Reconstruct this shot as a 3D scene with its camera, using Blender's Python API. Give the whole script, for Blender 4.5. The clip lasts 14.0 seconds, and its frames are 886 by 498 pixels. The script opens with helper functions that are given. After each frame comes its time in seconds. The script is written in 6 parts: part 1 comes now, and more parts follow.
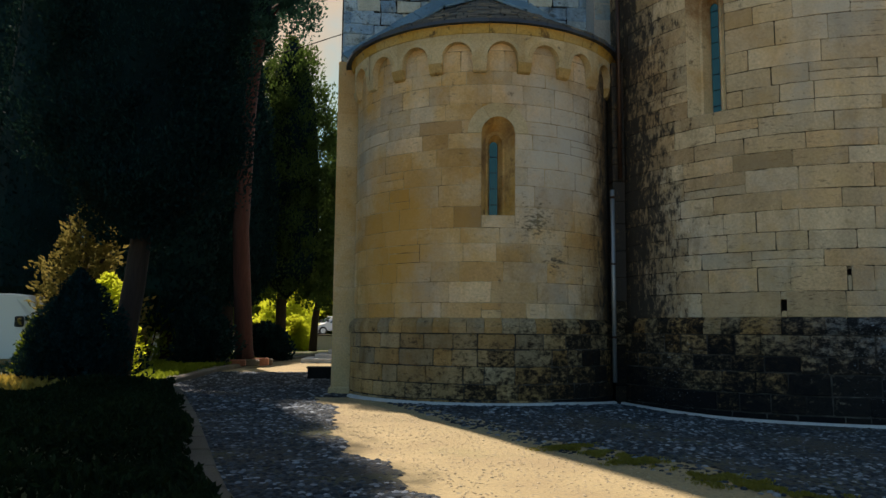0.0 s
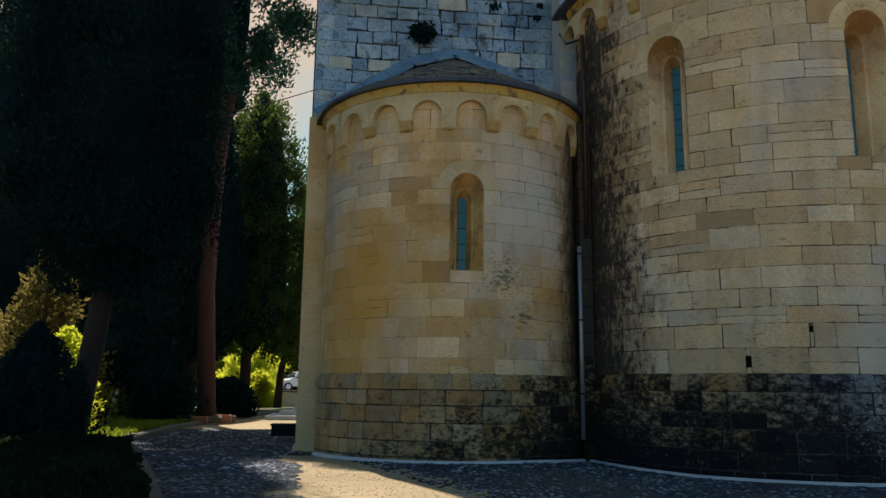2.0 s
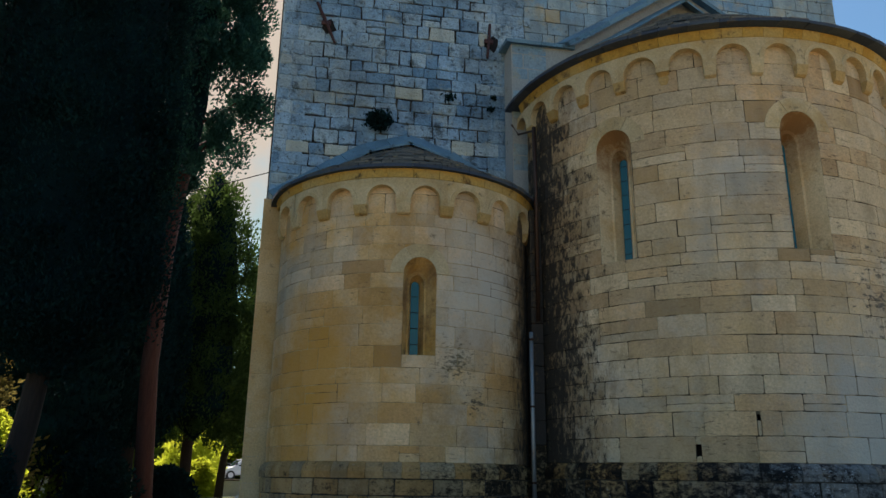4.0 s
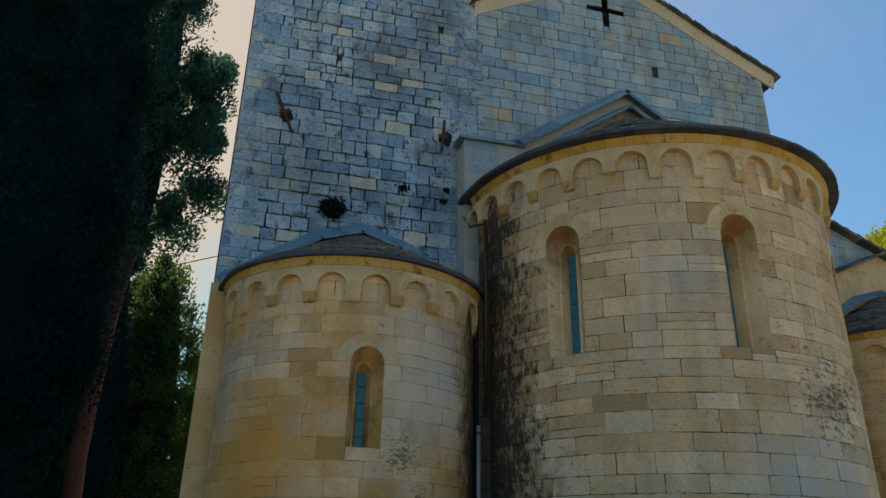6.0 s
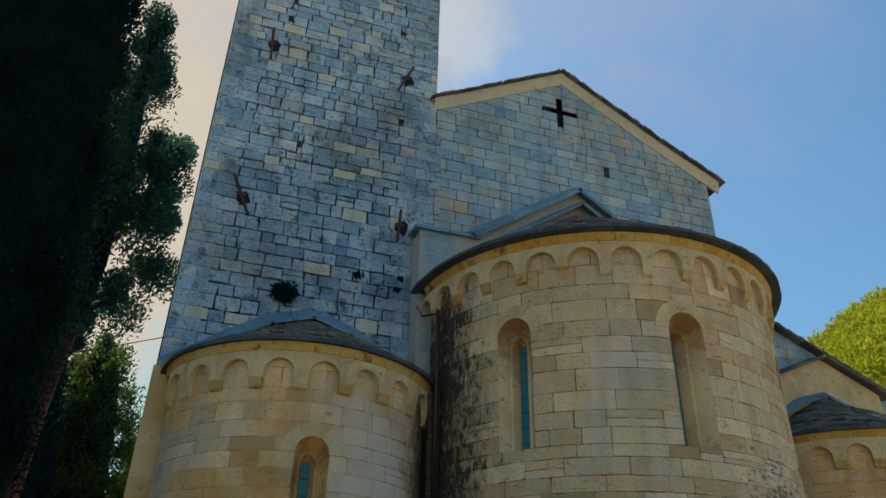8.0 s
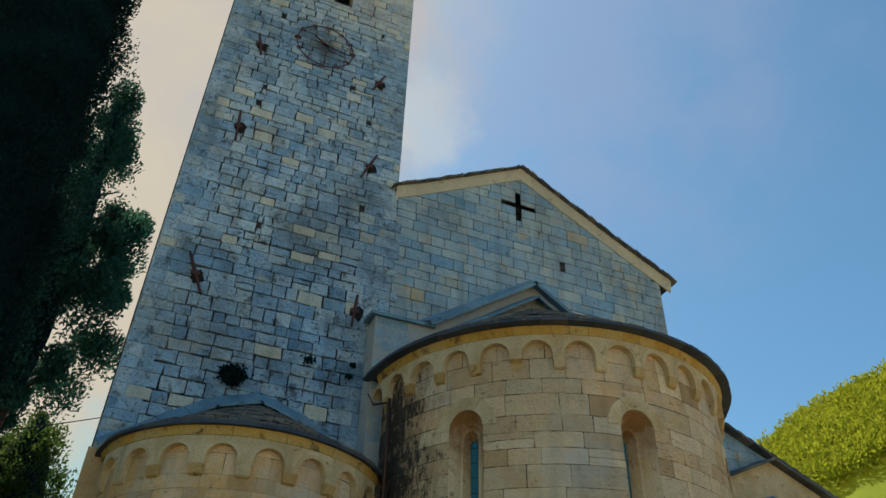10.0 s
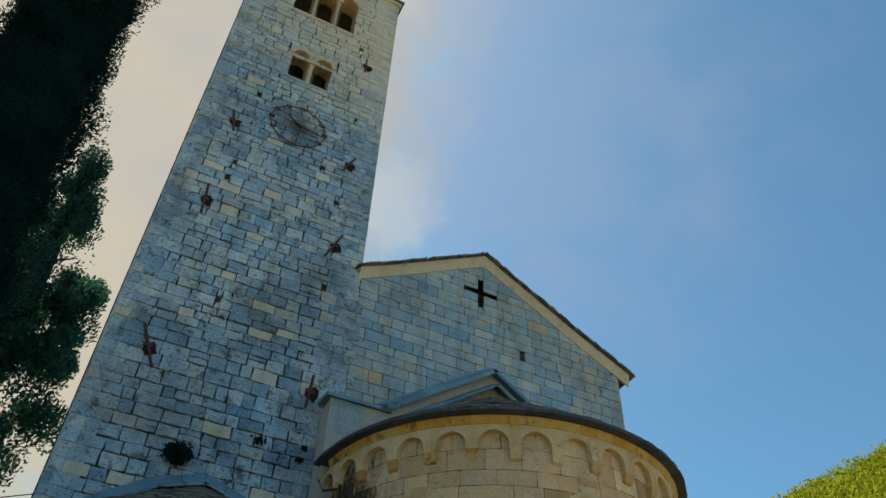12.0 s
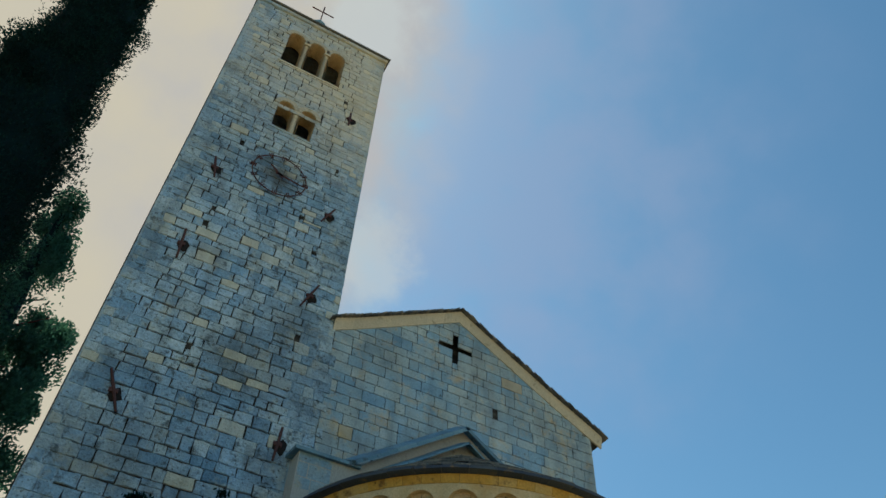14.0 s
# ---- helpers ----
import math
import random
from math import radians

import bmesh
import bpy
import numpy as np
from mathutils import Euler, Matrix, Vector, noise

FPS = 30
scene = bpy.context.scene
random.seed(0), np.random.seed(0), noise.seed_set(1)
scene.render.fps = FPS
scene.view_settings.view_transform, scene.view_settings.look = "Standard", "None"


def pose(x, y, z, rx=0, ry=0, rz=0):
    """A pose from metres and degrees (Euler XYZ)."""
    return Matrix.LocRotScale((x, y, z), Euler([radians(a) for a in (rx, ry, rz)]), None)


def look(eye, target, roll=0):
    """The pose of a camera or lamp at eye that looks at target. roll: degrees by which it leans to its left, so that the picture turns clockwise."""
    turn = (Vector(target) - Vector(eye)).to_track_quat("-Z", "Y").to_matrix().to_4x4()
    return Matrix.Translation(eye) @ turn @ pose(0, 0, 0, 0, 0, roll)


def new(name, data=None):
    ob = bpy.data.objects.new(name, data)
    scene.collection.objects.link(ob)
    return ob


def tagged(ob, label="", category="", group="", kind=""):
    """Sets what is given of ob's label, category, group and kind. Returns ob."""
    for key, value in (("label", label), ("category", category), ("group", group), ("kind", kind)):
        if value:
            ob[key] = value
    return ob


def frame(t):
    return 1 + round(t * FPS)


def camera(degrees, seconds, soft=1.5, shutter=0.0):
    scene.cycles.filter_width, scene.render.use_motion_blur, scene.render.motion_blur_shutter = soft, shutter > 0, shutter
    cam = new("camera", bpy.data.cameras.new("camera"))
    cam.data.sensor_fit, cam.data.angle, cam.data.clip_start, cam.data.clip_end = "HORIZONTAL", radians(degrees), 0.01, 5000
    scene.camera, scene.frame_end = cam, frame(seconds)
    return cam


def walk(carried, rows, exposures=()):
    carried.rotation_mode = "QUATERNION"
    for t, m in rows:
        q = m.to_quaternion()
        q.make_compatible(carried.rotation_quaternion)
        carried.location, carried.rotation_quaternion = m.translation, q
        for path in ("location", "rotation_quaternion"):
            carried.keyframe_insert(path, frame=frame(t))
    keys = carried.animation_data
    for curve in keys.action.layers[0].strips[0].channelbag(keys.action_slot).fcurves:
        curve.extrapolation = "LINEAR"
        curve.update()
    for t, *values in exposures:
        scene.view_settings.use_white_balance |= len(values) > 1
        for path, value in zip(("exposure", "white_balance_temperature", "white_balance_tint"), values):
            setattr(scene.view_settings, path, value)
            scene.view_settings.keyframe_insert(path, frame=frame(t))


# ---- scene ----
# One eye, held at chest height, that only turns: seconds, yaw, pitch, roll.
cam = camera(60.43, 14.0)
EYE, TURN = 1.25, -4.5
ROWS = [
    (0.0, 0.000, 6.296, 0.569),
    (0.5, -0.455, 7.123, 0.551),
    (1.0, -0.988, 8.076, 0.583),
    (1.5, -1.628, 9.180, 0.632),
    (2.0, -2.348, 10.455, 0.649),
    (2.5, -3.145, 11.865, 0.693),
    (3.0, -4.035, 13.466, 0.698),
    (5.5, -8.821, 21.941, 1.007),
    (6.0, -9.782, 23.641, 1.103),
    (6.5, -10.729, 25.346, 1.142),
    (7.0, -11.655, 27.041, 1.271),
    (7.5, -12.589, 28.734, 1.369),
    (8.0, -13.544, 30.424, 1.454),
    (10.5, -18.100, 38.833, 2.023),
    (11.0, -18.971, 40.522, 2.210),
    (11.5, -19.832, 42.121, 2.342),
    (12.0, -20.582, 43.556, 2.537),
    (12.5, -21.253, 44.835, 2.731),
    (13.0, -21.835, 45.952, 2.905),
    (13.5, -22.329, 46.925, 2.966),
    (14.0, -22.750, 47.736, 3.076),
]
EXPOSURES = [(0.0, 0.71, 7000, 21), (3.0, 0.77, 6350, 22), (8.0, 0.76, 6300, 16), (14.0, 0.66, 6150, 8)]
walk(cam, [(t, pose(0, 0, EYE, 90 + pitch, 0, yaw + TURN) @ pose(0, 0, 0, 0, 0, roll)) for t, yaw, pitch, roll in ROWS], EXPOSURES)

# ---- light ----
SUN_AZ, SUN_EL = -18.7, 60.0
world = bpy.data.worlds.new("sky")
scene.world = world
world.use_nodes = True
wn, wl = world.node_tree.nodes, world.node_tree.links
sky = wn.new("ShaderNodeTexSky")
sky.sky_type = "NISHITA"
sky.sun_disc = False
sky.sun_elevation, sky.sun_rotation = radians(SUN_EL), radians(SUN_AZ)
sky.air_density, sky.dust_density, sky.ozone_density = 1.0, 0.9, 1.0
# the haze round the sun is capped, a beige glare and a pale veil are painted in, a thin cloud or two hang beside the
# tower
tint = wn.new("ShaderNodeMix")
tint.data_type, tint.blend_type = "RGBA", "MULTIPLY"
tint.inputs[0].default_value = 1.0
tint.inputs[7].default_value = (0.67, 1.0, 0.98, 1)
wl.new(sky.outputs[0], tint.inputs[6])
cap = wn.new("ShaderNodeVectorMath")
cap.operation = "MINIMUM"
cap.inputs[1].default_value = (5.0, 5.0, 5.0)
wl.new(tint.outputs[2], cap.inputs[0])
way = wn.new("ShaderNodeTexCoord")
puff = wn.new("ShaderNodeTexNoise")
puff.inputs["Scale"].default_value, puff.inputs["Detail"].default_value = 11.0, 8.0
wl.new(way.outputs["Generated"], puff.inputs["Vector"])
wisp = wn.new("ShaderNodeTexNoise")
wisp.inputs["Scale"].default_value, wisp.inputs["Detail"].default_value, wisp.inputs["Roughness"].default_value = 16.0, 9.0, 0.62
wl.new(way.outputs["Generated"], wisp.inputs["Vector"])
sky_colour = cap.outputs[0]
for az_, el_, wide, much in ((-38.0, 45.0, 0.78, 1.0), (25.0, 54.0, 0.62, 0.45), (19.0, 46.3, 0.105, 0.55), (14.0, 63.5, 0.11, 0.7)):
    c_ = math.cos(radians(el_))
    gap = wn.new("ShaderNodeVectorMath")
    gap.operation = "DISTANCE"
    gap.inputs[1].default_value = (c_ * math.sin(radians(az_)), c_ * math.cos(radians(az_)), math.sin(radians(el_)))
    wl.new(way.outputs["Generated"], gap.inputs[0])
    fall = wn.new("ShaderNodeMapRange")
    fall.inputs["From Min"].default_value, fall.inputs["From Max"].default_value = wide, 0.0
    wl.new(gap.outputs["Value"], fall.inputs["Value"])
    soft = wn.new("ShaderNodeMath")
    soft.operation = "MULTIPLY" if wide > 0.5 else "ADD"
    wl.new(fall.outputs[0], soft.inputs[0])
    wl.new((puff if wide > 0.5 else wisp).outputs["Fac"], soft.inputs[1])
    fac = wn.new("ShaderNodeMapRange")
    fac.interpolation_type = "SMOOTHSTEP"
    fac.inputs["From Min"].default_value, fac.inputs["From Max"].default_value, fac.inputs["To Max"].default_value = (0.02, 0.13, much) if az_ < 0 else (0.06, 0.45, much) if wide > 0.5 else (0.72, 1.22, much)
    wl.new(soft.outputs[0], fac.inputs["Value"])
    sky_patch = wn.new("ShaderNodeMix")
    sky_patch.data_type = "RGBA"
    sky_patch.inputs[7].default_value = (4.6, 4.1, 3.1, 1) if az_ < 0 else (2.5, 2.85, 3.9, 1) if wide > 0.5 else (4.3, 4.5, 4.3, 1)
    wl.new(fac.outputs[0], sky_patch.inputs[0])
    wl.new(sky_colour, sky_patch.inputs[6])
    sky_colour = sky_patch.outputs[2]
wn["Background"].inputs[1].default_value = 0.085
wl.new(sky_colour, wn["Background"].inputs[0])
sun_data = bpy.data.lights.new("sun", "SUN")
sun_data.energy, sun_data.angle, sun_data.color = 5.0, radians(0.53), (1.0, 0.93, 0.80)
sun = new("sun", sun_data)
ss, cs = math.sin(radians(SUN_AZ)), math.cos(radians(SUN_AZ))
sun.matrix_world = look((0, 0, 60), (-ss, -cs, 60 - math.tan(radians(SUN_EL))))

# ---- materials ----


def material(name, colours, scale=4.0, rough=0.85, bump=0.3, fine=40.0, vary=0.25, spots=None, metal=0.0, stretch=(1, 1, 1), deep=0.02, odd=None, blotch=0.0, dash=None, spec=0.5, by_piece=0.0):
    """A surface from a ramp of base colours over noise at two scales, with each piece a little different, and optional spots
    (colour, scale, amount 0..1)."""
    m = bpy.data.materials.new(name)
    m.use_nodes = True
    n, l = m.node_tree.nodes, m.node_tree.links
    b = n["Principled BSDF"]
    geo = n.new("ShaderNodeNewGeometry")
    info = n.new("ShaderNodeObjectInfo")
    mp = n.new("ShaderNodeMapping")
    mp.inputs["Scale"].default_value = stretch
    l.new(geo.outputs["Position"], mp.inputs["Vector"])
    where = mp.outputs["Vector"]

    def noise_at(s, detail=5.0, roughness=0.6):
        q = n.new("ShaderNodeTexNoise")
        q.inputs["Scale"].default_value, q.inputs["Detail"].default_value, q.inputs["Roughness"].default_value = s, detail, roughness
        l.new(where, q.inputs["Vector"])
        return q.outputs["Fac"]

    def maths(op, a, b_):
        q = n.new("ShaderNodeMath")
        q.operation = op
        for k, v in enumerate((a, b_)):
            if isinstance(v, (int, float)):
                q.inputs[k].default_value = v
            else:
                l.new(v, q.inputs[k])
        return q.outputs[0]

    def mix(fac, a, b_):
        q = n.new("ShaderNodeMix")
        q.data_type = "RGBA"
        if isinstance(fac, (int, float)):
            q.inputs[0].default_value = fac
        else:
            l.new(fac, q.inputs[0])
        for k, v in ((6, a), (7, b_)):
            if isinstance(v, tuple):
                q.inputs[k].default_value = (*v, 1)
            else:
                l.new(v, q.inputs[k])
        return q.outputs[2]

    def step(value, lo, hi):
        q = n.new("ShaderNodeMapRange")
        q.inputs["From Min"].default_value, q.inputs["From Max"].default_value = lo, hi
        l.new(value, q.inputs["Value"])
        return q.outputs[0]

    each = maths("FRACT", maths("ADD", info.outputs["Random"], geo.outputs["Random Per Island"]), 0.0)
    big, small = noise_at(scale), noise_at(fine, 3.0)
    at = maths("ADD", maths("MULTIPLY", step(big, 0.3, 0.7), 1 - vary), maths("MULTIPLY", each, vary))
    ramp = n.new("ShaderNodeValToRGB")
    while len(ramp.color_ramp.elements) < len(colours):
        ramp.color_ramp.elements.new(0.5)
    for k, c in enumerate(colours):
        ramp.color_ramp.elements[k].position = k / max(1, len(colours) - 1)
        ramp.color_ramp.elements[k].color = (*c, 1)
    l.new(at, ramp.inputs[0])
    colour = ramp.outputs[0]
    grain = step(small, 0.25, 0.75)
    q = n.new("ShaderNodeMix")
    q.data_type, q.blend_type = "RGBA", "MULTIPLY"
    q.inputs[0].default_value = 0.34
    l.new(colour, q.inputs[6])
    l.new(grain, q.inputs[7])
    colour = q.outputs[2]
    for spot, s, amount in spots or ():
        soft = 0.11 if s < 2.0 else 0.05
        fac = step(noise_at(s, 6.0, 0.7), 0.84 - soft - 0.5 * amount, 0.84 + soft - 0.5 * amount)
        colour = mix(maths("MULTIPLY", fac, 0.85), colour, spot)
    if dash:
        # pits and scratches that follow the bed of the stone
        md = n.new("ShaderNodeMapping")
        md.inputs["Scale"].default_value = (5.0, 5.0, 26.0)
        l.new(geo.outputs["Position"], md.inputs["Vector"])
        dq = n.new("ShaderNodeTexNoise")
        dq.inputs["Scale"].default_value, dq.inputs["Detail"].default_value, dq.inputs["Roughness"].default_value = 1.0, 6.0, 0.72
        l.new(md.outputs["Vector"], dq.inputs["Vector"])
        where_much = step(noise_at(0.75, 4.0), 0.42, 0.62)
        pit = maths("MULTIPLY", step(dq.outputs["Fac"], 0.70 - 0.25 * dash[1], 0.76 - 0.25 * dash[1]), where_much)
        colour = mix(maths("MULTIPLY", pit, 0.8), colour, dash[0])
    if odd:
        # a few blocks cut from another bed of the quarry
        pick = maths("FRACT", maths("MULTIPLY", each, 7.31), 0.0)
        colour = mix(maths("MULTIPLY", step(pick, 1.0 - odd[1], 1.06 - odd[1]), 0.75), colour, odd[0])
    if blotch:
        # broad weathering, and runs of rain down the face
        run = n.new("ShaderNodeTexNoise")
        run.inputs["Scale"].default_value, run.inputs["Detail"].default_value = 1.0, 7.0
        mq = n.new("ShaderNodeMapping")
        mq.inputs["Scale"].default_value = (2.6, 2.6, 0.22)
        l.new(geo.outputs["Position"], mq.inputs["Vector"])
        l.new(mq.outputs["Vector"], run.inputs["Vector"])
        worn = maths("MULTIPLY", step(noise_at(0.42, 7.0, 0.68), 0.30, 0.62), step(run.outputs["Fac"], 0.28, 0.55))
        dull = maths("ADD", maths("MULTIPLY", worn, blotch), 1.0 - blotch * 0.75)
        q = n.new("ShaderNodeMix")
        q.data_type, q.blend_type, q.clamp_factor = "RGBA", "MULTIPLY", True
        q.inputs[0].default_value = 1.0
        l.new(colour, q.inputs[6])
        l.new(dull, q.inputs[7])
        colour = q.outputs[2]
    if by_piece:
        # each block a shade of its own
        shade = maths("SUBTRACT", 1.0, maths("MULTIPLY", maths("FRACT", maths("MULTIPLY", each, 5.3), 0.0), by_piece))
        q = n.new("ShaderNodeMix")
        q.data_type, q.blend_type = "RGBA", "MULTIPLY"
        q.inputs[0].default_value = 1.0
        l.new(colour, q.inputs[6])
        l.new(shade, q.inputs[7])
        colour = q.outputs[2]
    l.new(colour, b.inputs["Base Color"])
    b.inputs["Metallic"].default_value = metal
    b.inputs["Specular IOR Level"].default_value = spec
    l.new(maths("ADD", maths("MULTIPLY", big, 0.25), rough - 0.12), b.inputs["Roughness"])
    if bump:
        bm_ = n.new("ShaderNodeBump")
        bm_.inputs["Strength"].default_value, bm_.inputs["Distance"].default_value = bump, deep
        l.new(maths("ADD", maths("MULTIPLY", small, 0.5), noise_at(fine * 0.25, 6.0)), bm_.inputs["Height"])
        l.new(bm_.outputs[0], b.inputs["Normal"])
    return m


def stained(m, colour, centre, reach, top, scale=2.0, ragged=4.0, by_stone=0.0, much=0.93, tall=0.5):
    """Damp algae round an upright line (x, y) on the wall, up to a height: a stain with a ragged edge."""
    n, l = m.node_tree.nodes, m.node_tree.links
    b = n["Principled BSDF"]
    link = b.inputs["Base Color"].links[0].from_socket
    geo = n.new("ShaderNodeNewGeometry")
    sep = n.new("ShaderNodeSeparateXYZ")
    l.new(geo.outputs["Position"], sep.inputs[0])

    def maths(op, *v):
        q = n.new("ShaderNodeMath")
        q.operation = op
        for k, a in enumerate(v):
            if isinstance(a, (int, float)):
                q.inputs[k].default_value = a
            else:
                l.new(a, q.inputs[k])
        return q.outputs[0]

    tex = n.new("ShaderNodeTexNoise")
    tex.inputs["Scale"].default_value, tex.inputs["Detail"].default_value, tex.inputs["Roughness"].default_value = scale, 12.0, 0.80
    mp = n.new("ShaderNodeMapping")
    mp.inputs["Scale"].default_value = (1, 1, tall)
    l.new(geo.outputs["Position"], mp.inputs["Vector"])
    l.new(mp.outputs["Vector"], tex.inputs["Vector"])
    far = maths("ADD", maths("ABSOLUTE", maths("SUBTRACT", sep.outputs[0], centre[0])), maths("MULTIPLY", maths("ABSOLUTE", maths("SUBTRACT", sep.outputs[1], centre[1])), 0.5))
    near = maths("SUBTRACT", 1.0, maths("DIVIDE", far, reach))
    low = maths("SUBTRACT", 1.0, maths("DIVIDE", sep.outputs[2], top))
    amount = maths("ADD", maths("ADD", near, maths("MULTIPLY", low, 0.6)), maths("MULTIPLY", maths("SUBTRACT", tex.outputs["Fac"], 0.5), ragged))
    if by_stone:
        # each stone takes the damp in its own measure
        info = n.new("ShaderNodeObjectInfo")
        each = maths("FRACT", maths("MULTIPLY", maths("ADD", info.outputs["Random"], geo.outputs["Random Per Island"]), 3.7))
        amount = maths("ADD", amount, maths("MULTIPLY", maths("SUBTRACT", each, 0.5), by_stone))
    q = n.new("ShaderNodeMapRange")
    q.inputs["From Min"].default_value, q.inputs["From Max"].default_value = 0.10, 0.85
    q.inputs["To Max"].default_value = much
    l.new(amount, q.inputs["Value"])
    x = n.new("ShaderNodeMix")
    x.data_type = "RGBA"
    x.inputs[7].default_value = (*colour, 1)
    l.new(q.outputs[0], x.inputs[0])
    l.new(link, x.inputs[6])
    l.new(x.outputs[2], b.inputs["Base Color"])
    return m


def patched(m, colour, centre, reach, scale=2.0, much=0.8):
    """Soot, lichen and other tints round one point of a wall, thinning out with a ragged edge."""
    n, l = m.node_tree.nodes, m.node_tree.links
    b = n["Principled BSDF"]
    link = b.inputs["Base Color"].links[0].from_socket
    geo = n.new("ShaderNodeNewGeometry")
    gap = n.new("ShaderNodeVectorMath")
    gap.operation = "DISTANCE"
    gap.inputs[1].default_value = centre
    l.new(geo.outputs["Position"], gap.inputs[0])
    tex = n.new("ShaderNodeTexNoise")
    tex.inputs["Scale"].default_value, tex.inputs["Detail"].default_value, tex.inputs["Roughness"].default_value = scale, 12.0, 0.78
    l.new(geo.outputs["Position"], tex.inputs["Vector"])
    near = n.new("ShaderNodeMapRange")
    near.inputs["From Min"].default_value, near.inputs["From Max"].default_value = reach, 0.0
    l.new(gap.outputs["Value"], near.inputs["Value"])
    both = n.new("ShaderNodeMath")
    both.operation = "MULTIPLY"
    l.new(near.outputs[0], both.inputs[0])
    l.new(tex.outputs["Fac"], both.inputs[1])
    fac = n.new("ShaderNodeMapRange")
    fac.inputs["From Min"].default_value, fac.inputs["From Max"].default_value, fac.inputs["To Max"].default_value = 0.14, 0.40, much
    l.new(both.outputs[0], fac.inputs["Value"])
    x = n.new("ShaderNodeMix")
    x.data_type = "RGBA"
    x.inputs[7].default_value = (*colour, 1)
    l.new(fac.outputs[0], x.inputs[0])
    l.new(link, x.inputs[6])
    l.new(x.outputs[2], b.inputs["Base Color"])
    return m


def speckled(m, colour, centre, reach, scale=12.0, amount=1.0):
    """Pitted, blackened crust round one point of a wall: crisp specks that grow fewer outwards."""
    n, l = m.node_tree.nodes, m.node_tree.links
    b = n["Principled BSDF"]
    link = b.inputs["Base Color"].links[0].from_socket
    geo = n.new("ShaderNodeNewGeometry")
    gap = n.new("ShaderNodeVectorMath")
    gap.operation = "DISTANCE"
    gap.inputs[1].default_value = centre
    l.new(geo.outputs["Position"], gap.inputs[0])
    mp = n.new("ShaderNodeMapping")
    mp.inputs["Scale"].default_value = (0.7, 0.7, 1.5)
    l.new(geo.outputs["Position"], mp.inputs["Vector"])
    tex = n.new("ShaderNodeTexNoise")
    tex.inputs["Scale"].default_value, tex.inputs["Detail"].default_value, tex.inputs["Roughness"].default_value = scale, 8.0, 0.70
    l.new(mp.outputs["Vector"], tex.inputs["Vector"])
    near = n.new("ShaderNodeMapRange")
    near.inputs["From Min"].default_value, near.inputs["From Max"].default_value = reach, 0.0
    near.inputs["To Min"].default_value, near.inputs["To Max"].default_value = -0.26, 0.06 * amount
    l.new(gap.outputs["Value"], near.inputs["Value"])
    both = n.new("ShaderNodeMath")
    both.operation = "ADD"
    l.new(near.outputs[0], both.inputs[0])
    l.new(tex.outputs["Fac"], both.inputs[1])
    fac = n.new("ShaderNodeMapRange")
    fac.inputs["From Min"].default_value, fac.inputs["From Max"].default_value, fac.inputs["To Max"].default_value = 0.49, 0.56, 0.85
    l.new(both.outputs[0], fac.inputs["Value"])
    x = n.new("ShaderNodeMix")
    x.data_type = "RGBA"
    x.inputs[7].default_value = (*colour, 1)
    l.new(fac.outputs[0], x.inputs[0])
    l.new(link, x.inputs[6])
    l.new(x.outputs[2], b.inputs["Base Color"])
    return m


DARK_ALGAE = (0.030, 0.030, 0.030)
# the blue tint of the shaded walls is put into this base colour
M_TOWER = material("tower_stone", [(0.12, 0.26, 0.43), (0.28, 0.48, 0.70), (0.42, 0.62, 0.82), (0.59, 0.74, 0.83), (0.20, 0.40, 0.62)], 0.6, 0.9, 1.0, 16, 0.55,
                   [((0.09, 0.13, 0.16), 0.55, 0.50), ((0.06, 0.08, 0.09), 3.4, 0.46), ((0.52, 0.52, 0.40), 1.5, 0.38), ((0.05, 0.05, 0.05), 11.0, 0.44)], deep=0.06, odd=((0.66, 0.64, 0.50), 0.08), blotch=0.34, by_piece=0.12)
# paler and warmer towards the tower top
patched(M_TOWER, (0.76, 0.66, 0.47), (4.4, 16.0, 28.5), 9.5, 1.6, 0.65)
patched(M_TOWER, (0.07, 0.08, 0.085), (2.08, 16.0, 21.07), 1.25, 3.0, 0.85)
patched(M_TOWER, (0.07, 0.10, 0.12), (3.6, 16.0, 14.2), 3.2, 5.0, 0.28)
patched(M_TOWER, (0.07, 0.10, 0.12), (0.4, 16.0, 10.5), 3.0, 5.0, 0.35)
# bluish like the tower: shade tint included in the stone colour
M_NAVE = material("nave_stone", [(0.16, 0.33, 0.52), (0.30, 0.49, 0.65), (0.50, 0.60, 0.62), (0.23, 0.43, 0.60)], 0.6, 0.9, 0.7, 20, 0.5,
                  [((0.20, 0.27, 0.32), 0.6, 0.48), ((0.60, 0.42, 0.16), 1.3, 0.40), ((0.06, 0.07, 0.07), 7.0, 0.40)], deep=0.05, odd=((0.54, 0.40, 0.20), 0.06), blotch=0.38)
APSE_DASH = ((0.13, 0.10, 0.07), 0.46)
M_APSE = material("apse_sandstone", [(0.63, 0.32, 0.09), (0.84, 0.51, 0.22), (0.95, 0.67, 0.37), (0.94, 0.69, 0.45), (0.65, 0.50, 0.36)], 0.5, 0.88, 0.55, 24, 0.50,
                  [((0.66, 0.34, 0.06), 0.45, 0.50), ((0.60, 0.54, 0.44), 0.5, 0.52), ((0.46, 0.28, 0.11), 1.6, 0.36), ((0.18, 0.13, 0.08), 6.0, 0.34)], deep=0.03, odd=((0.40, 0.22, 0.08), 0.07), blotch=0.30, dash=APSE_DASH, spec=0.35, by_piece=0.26)
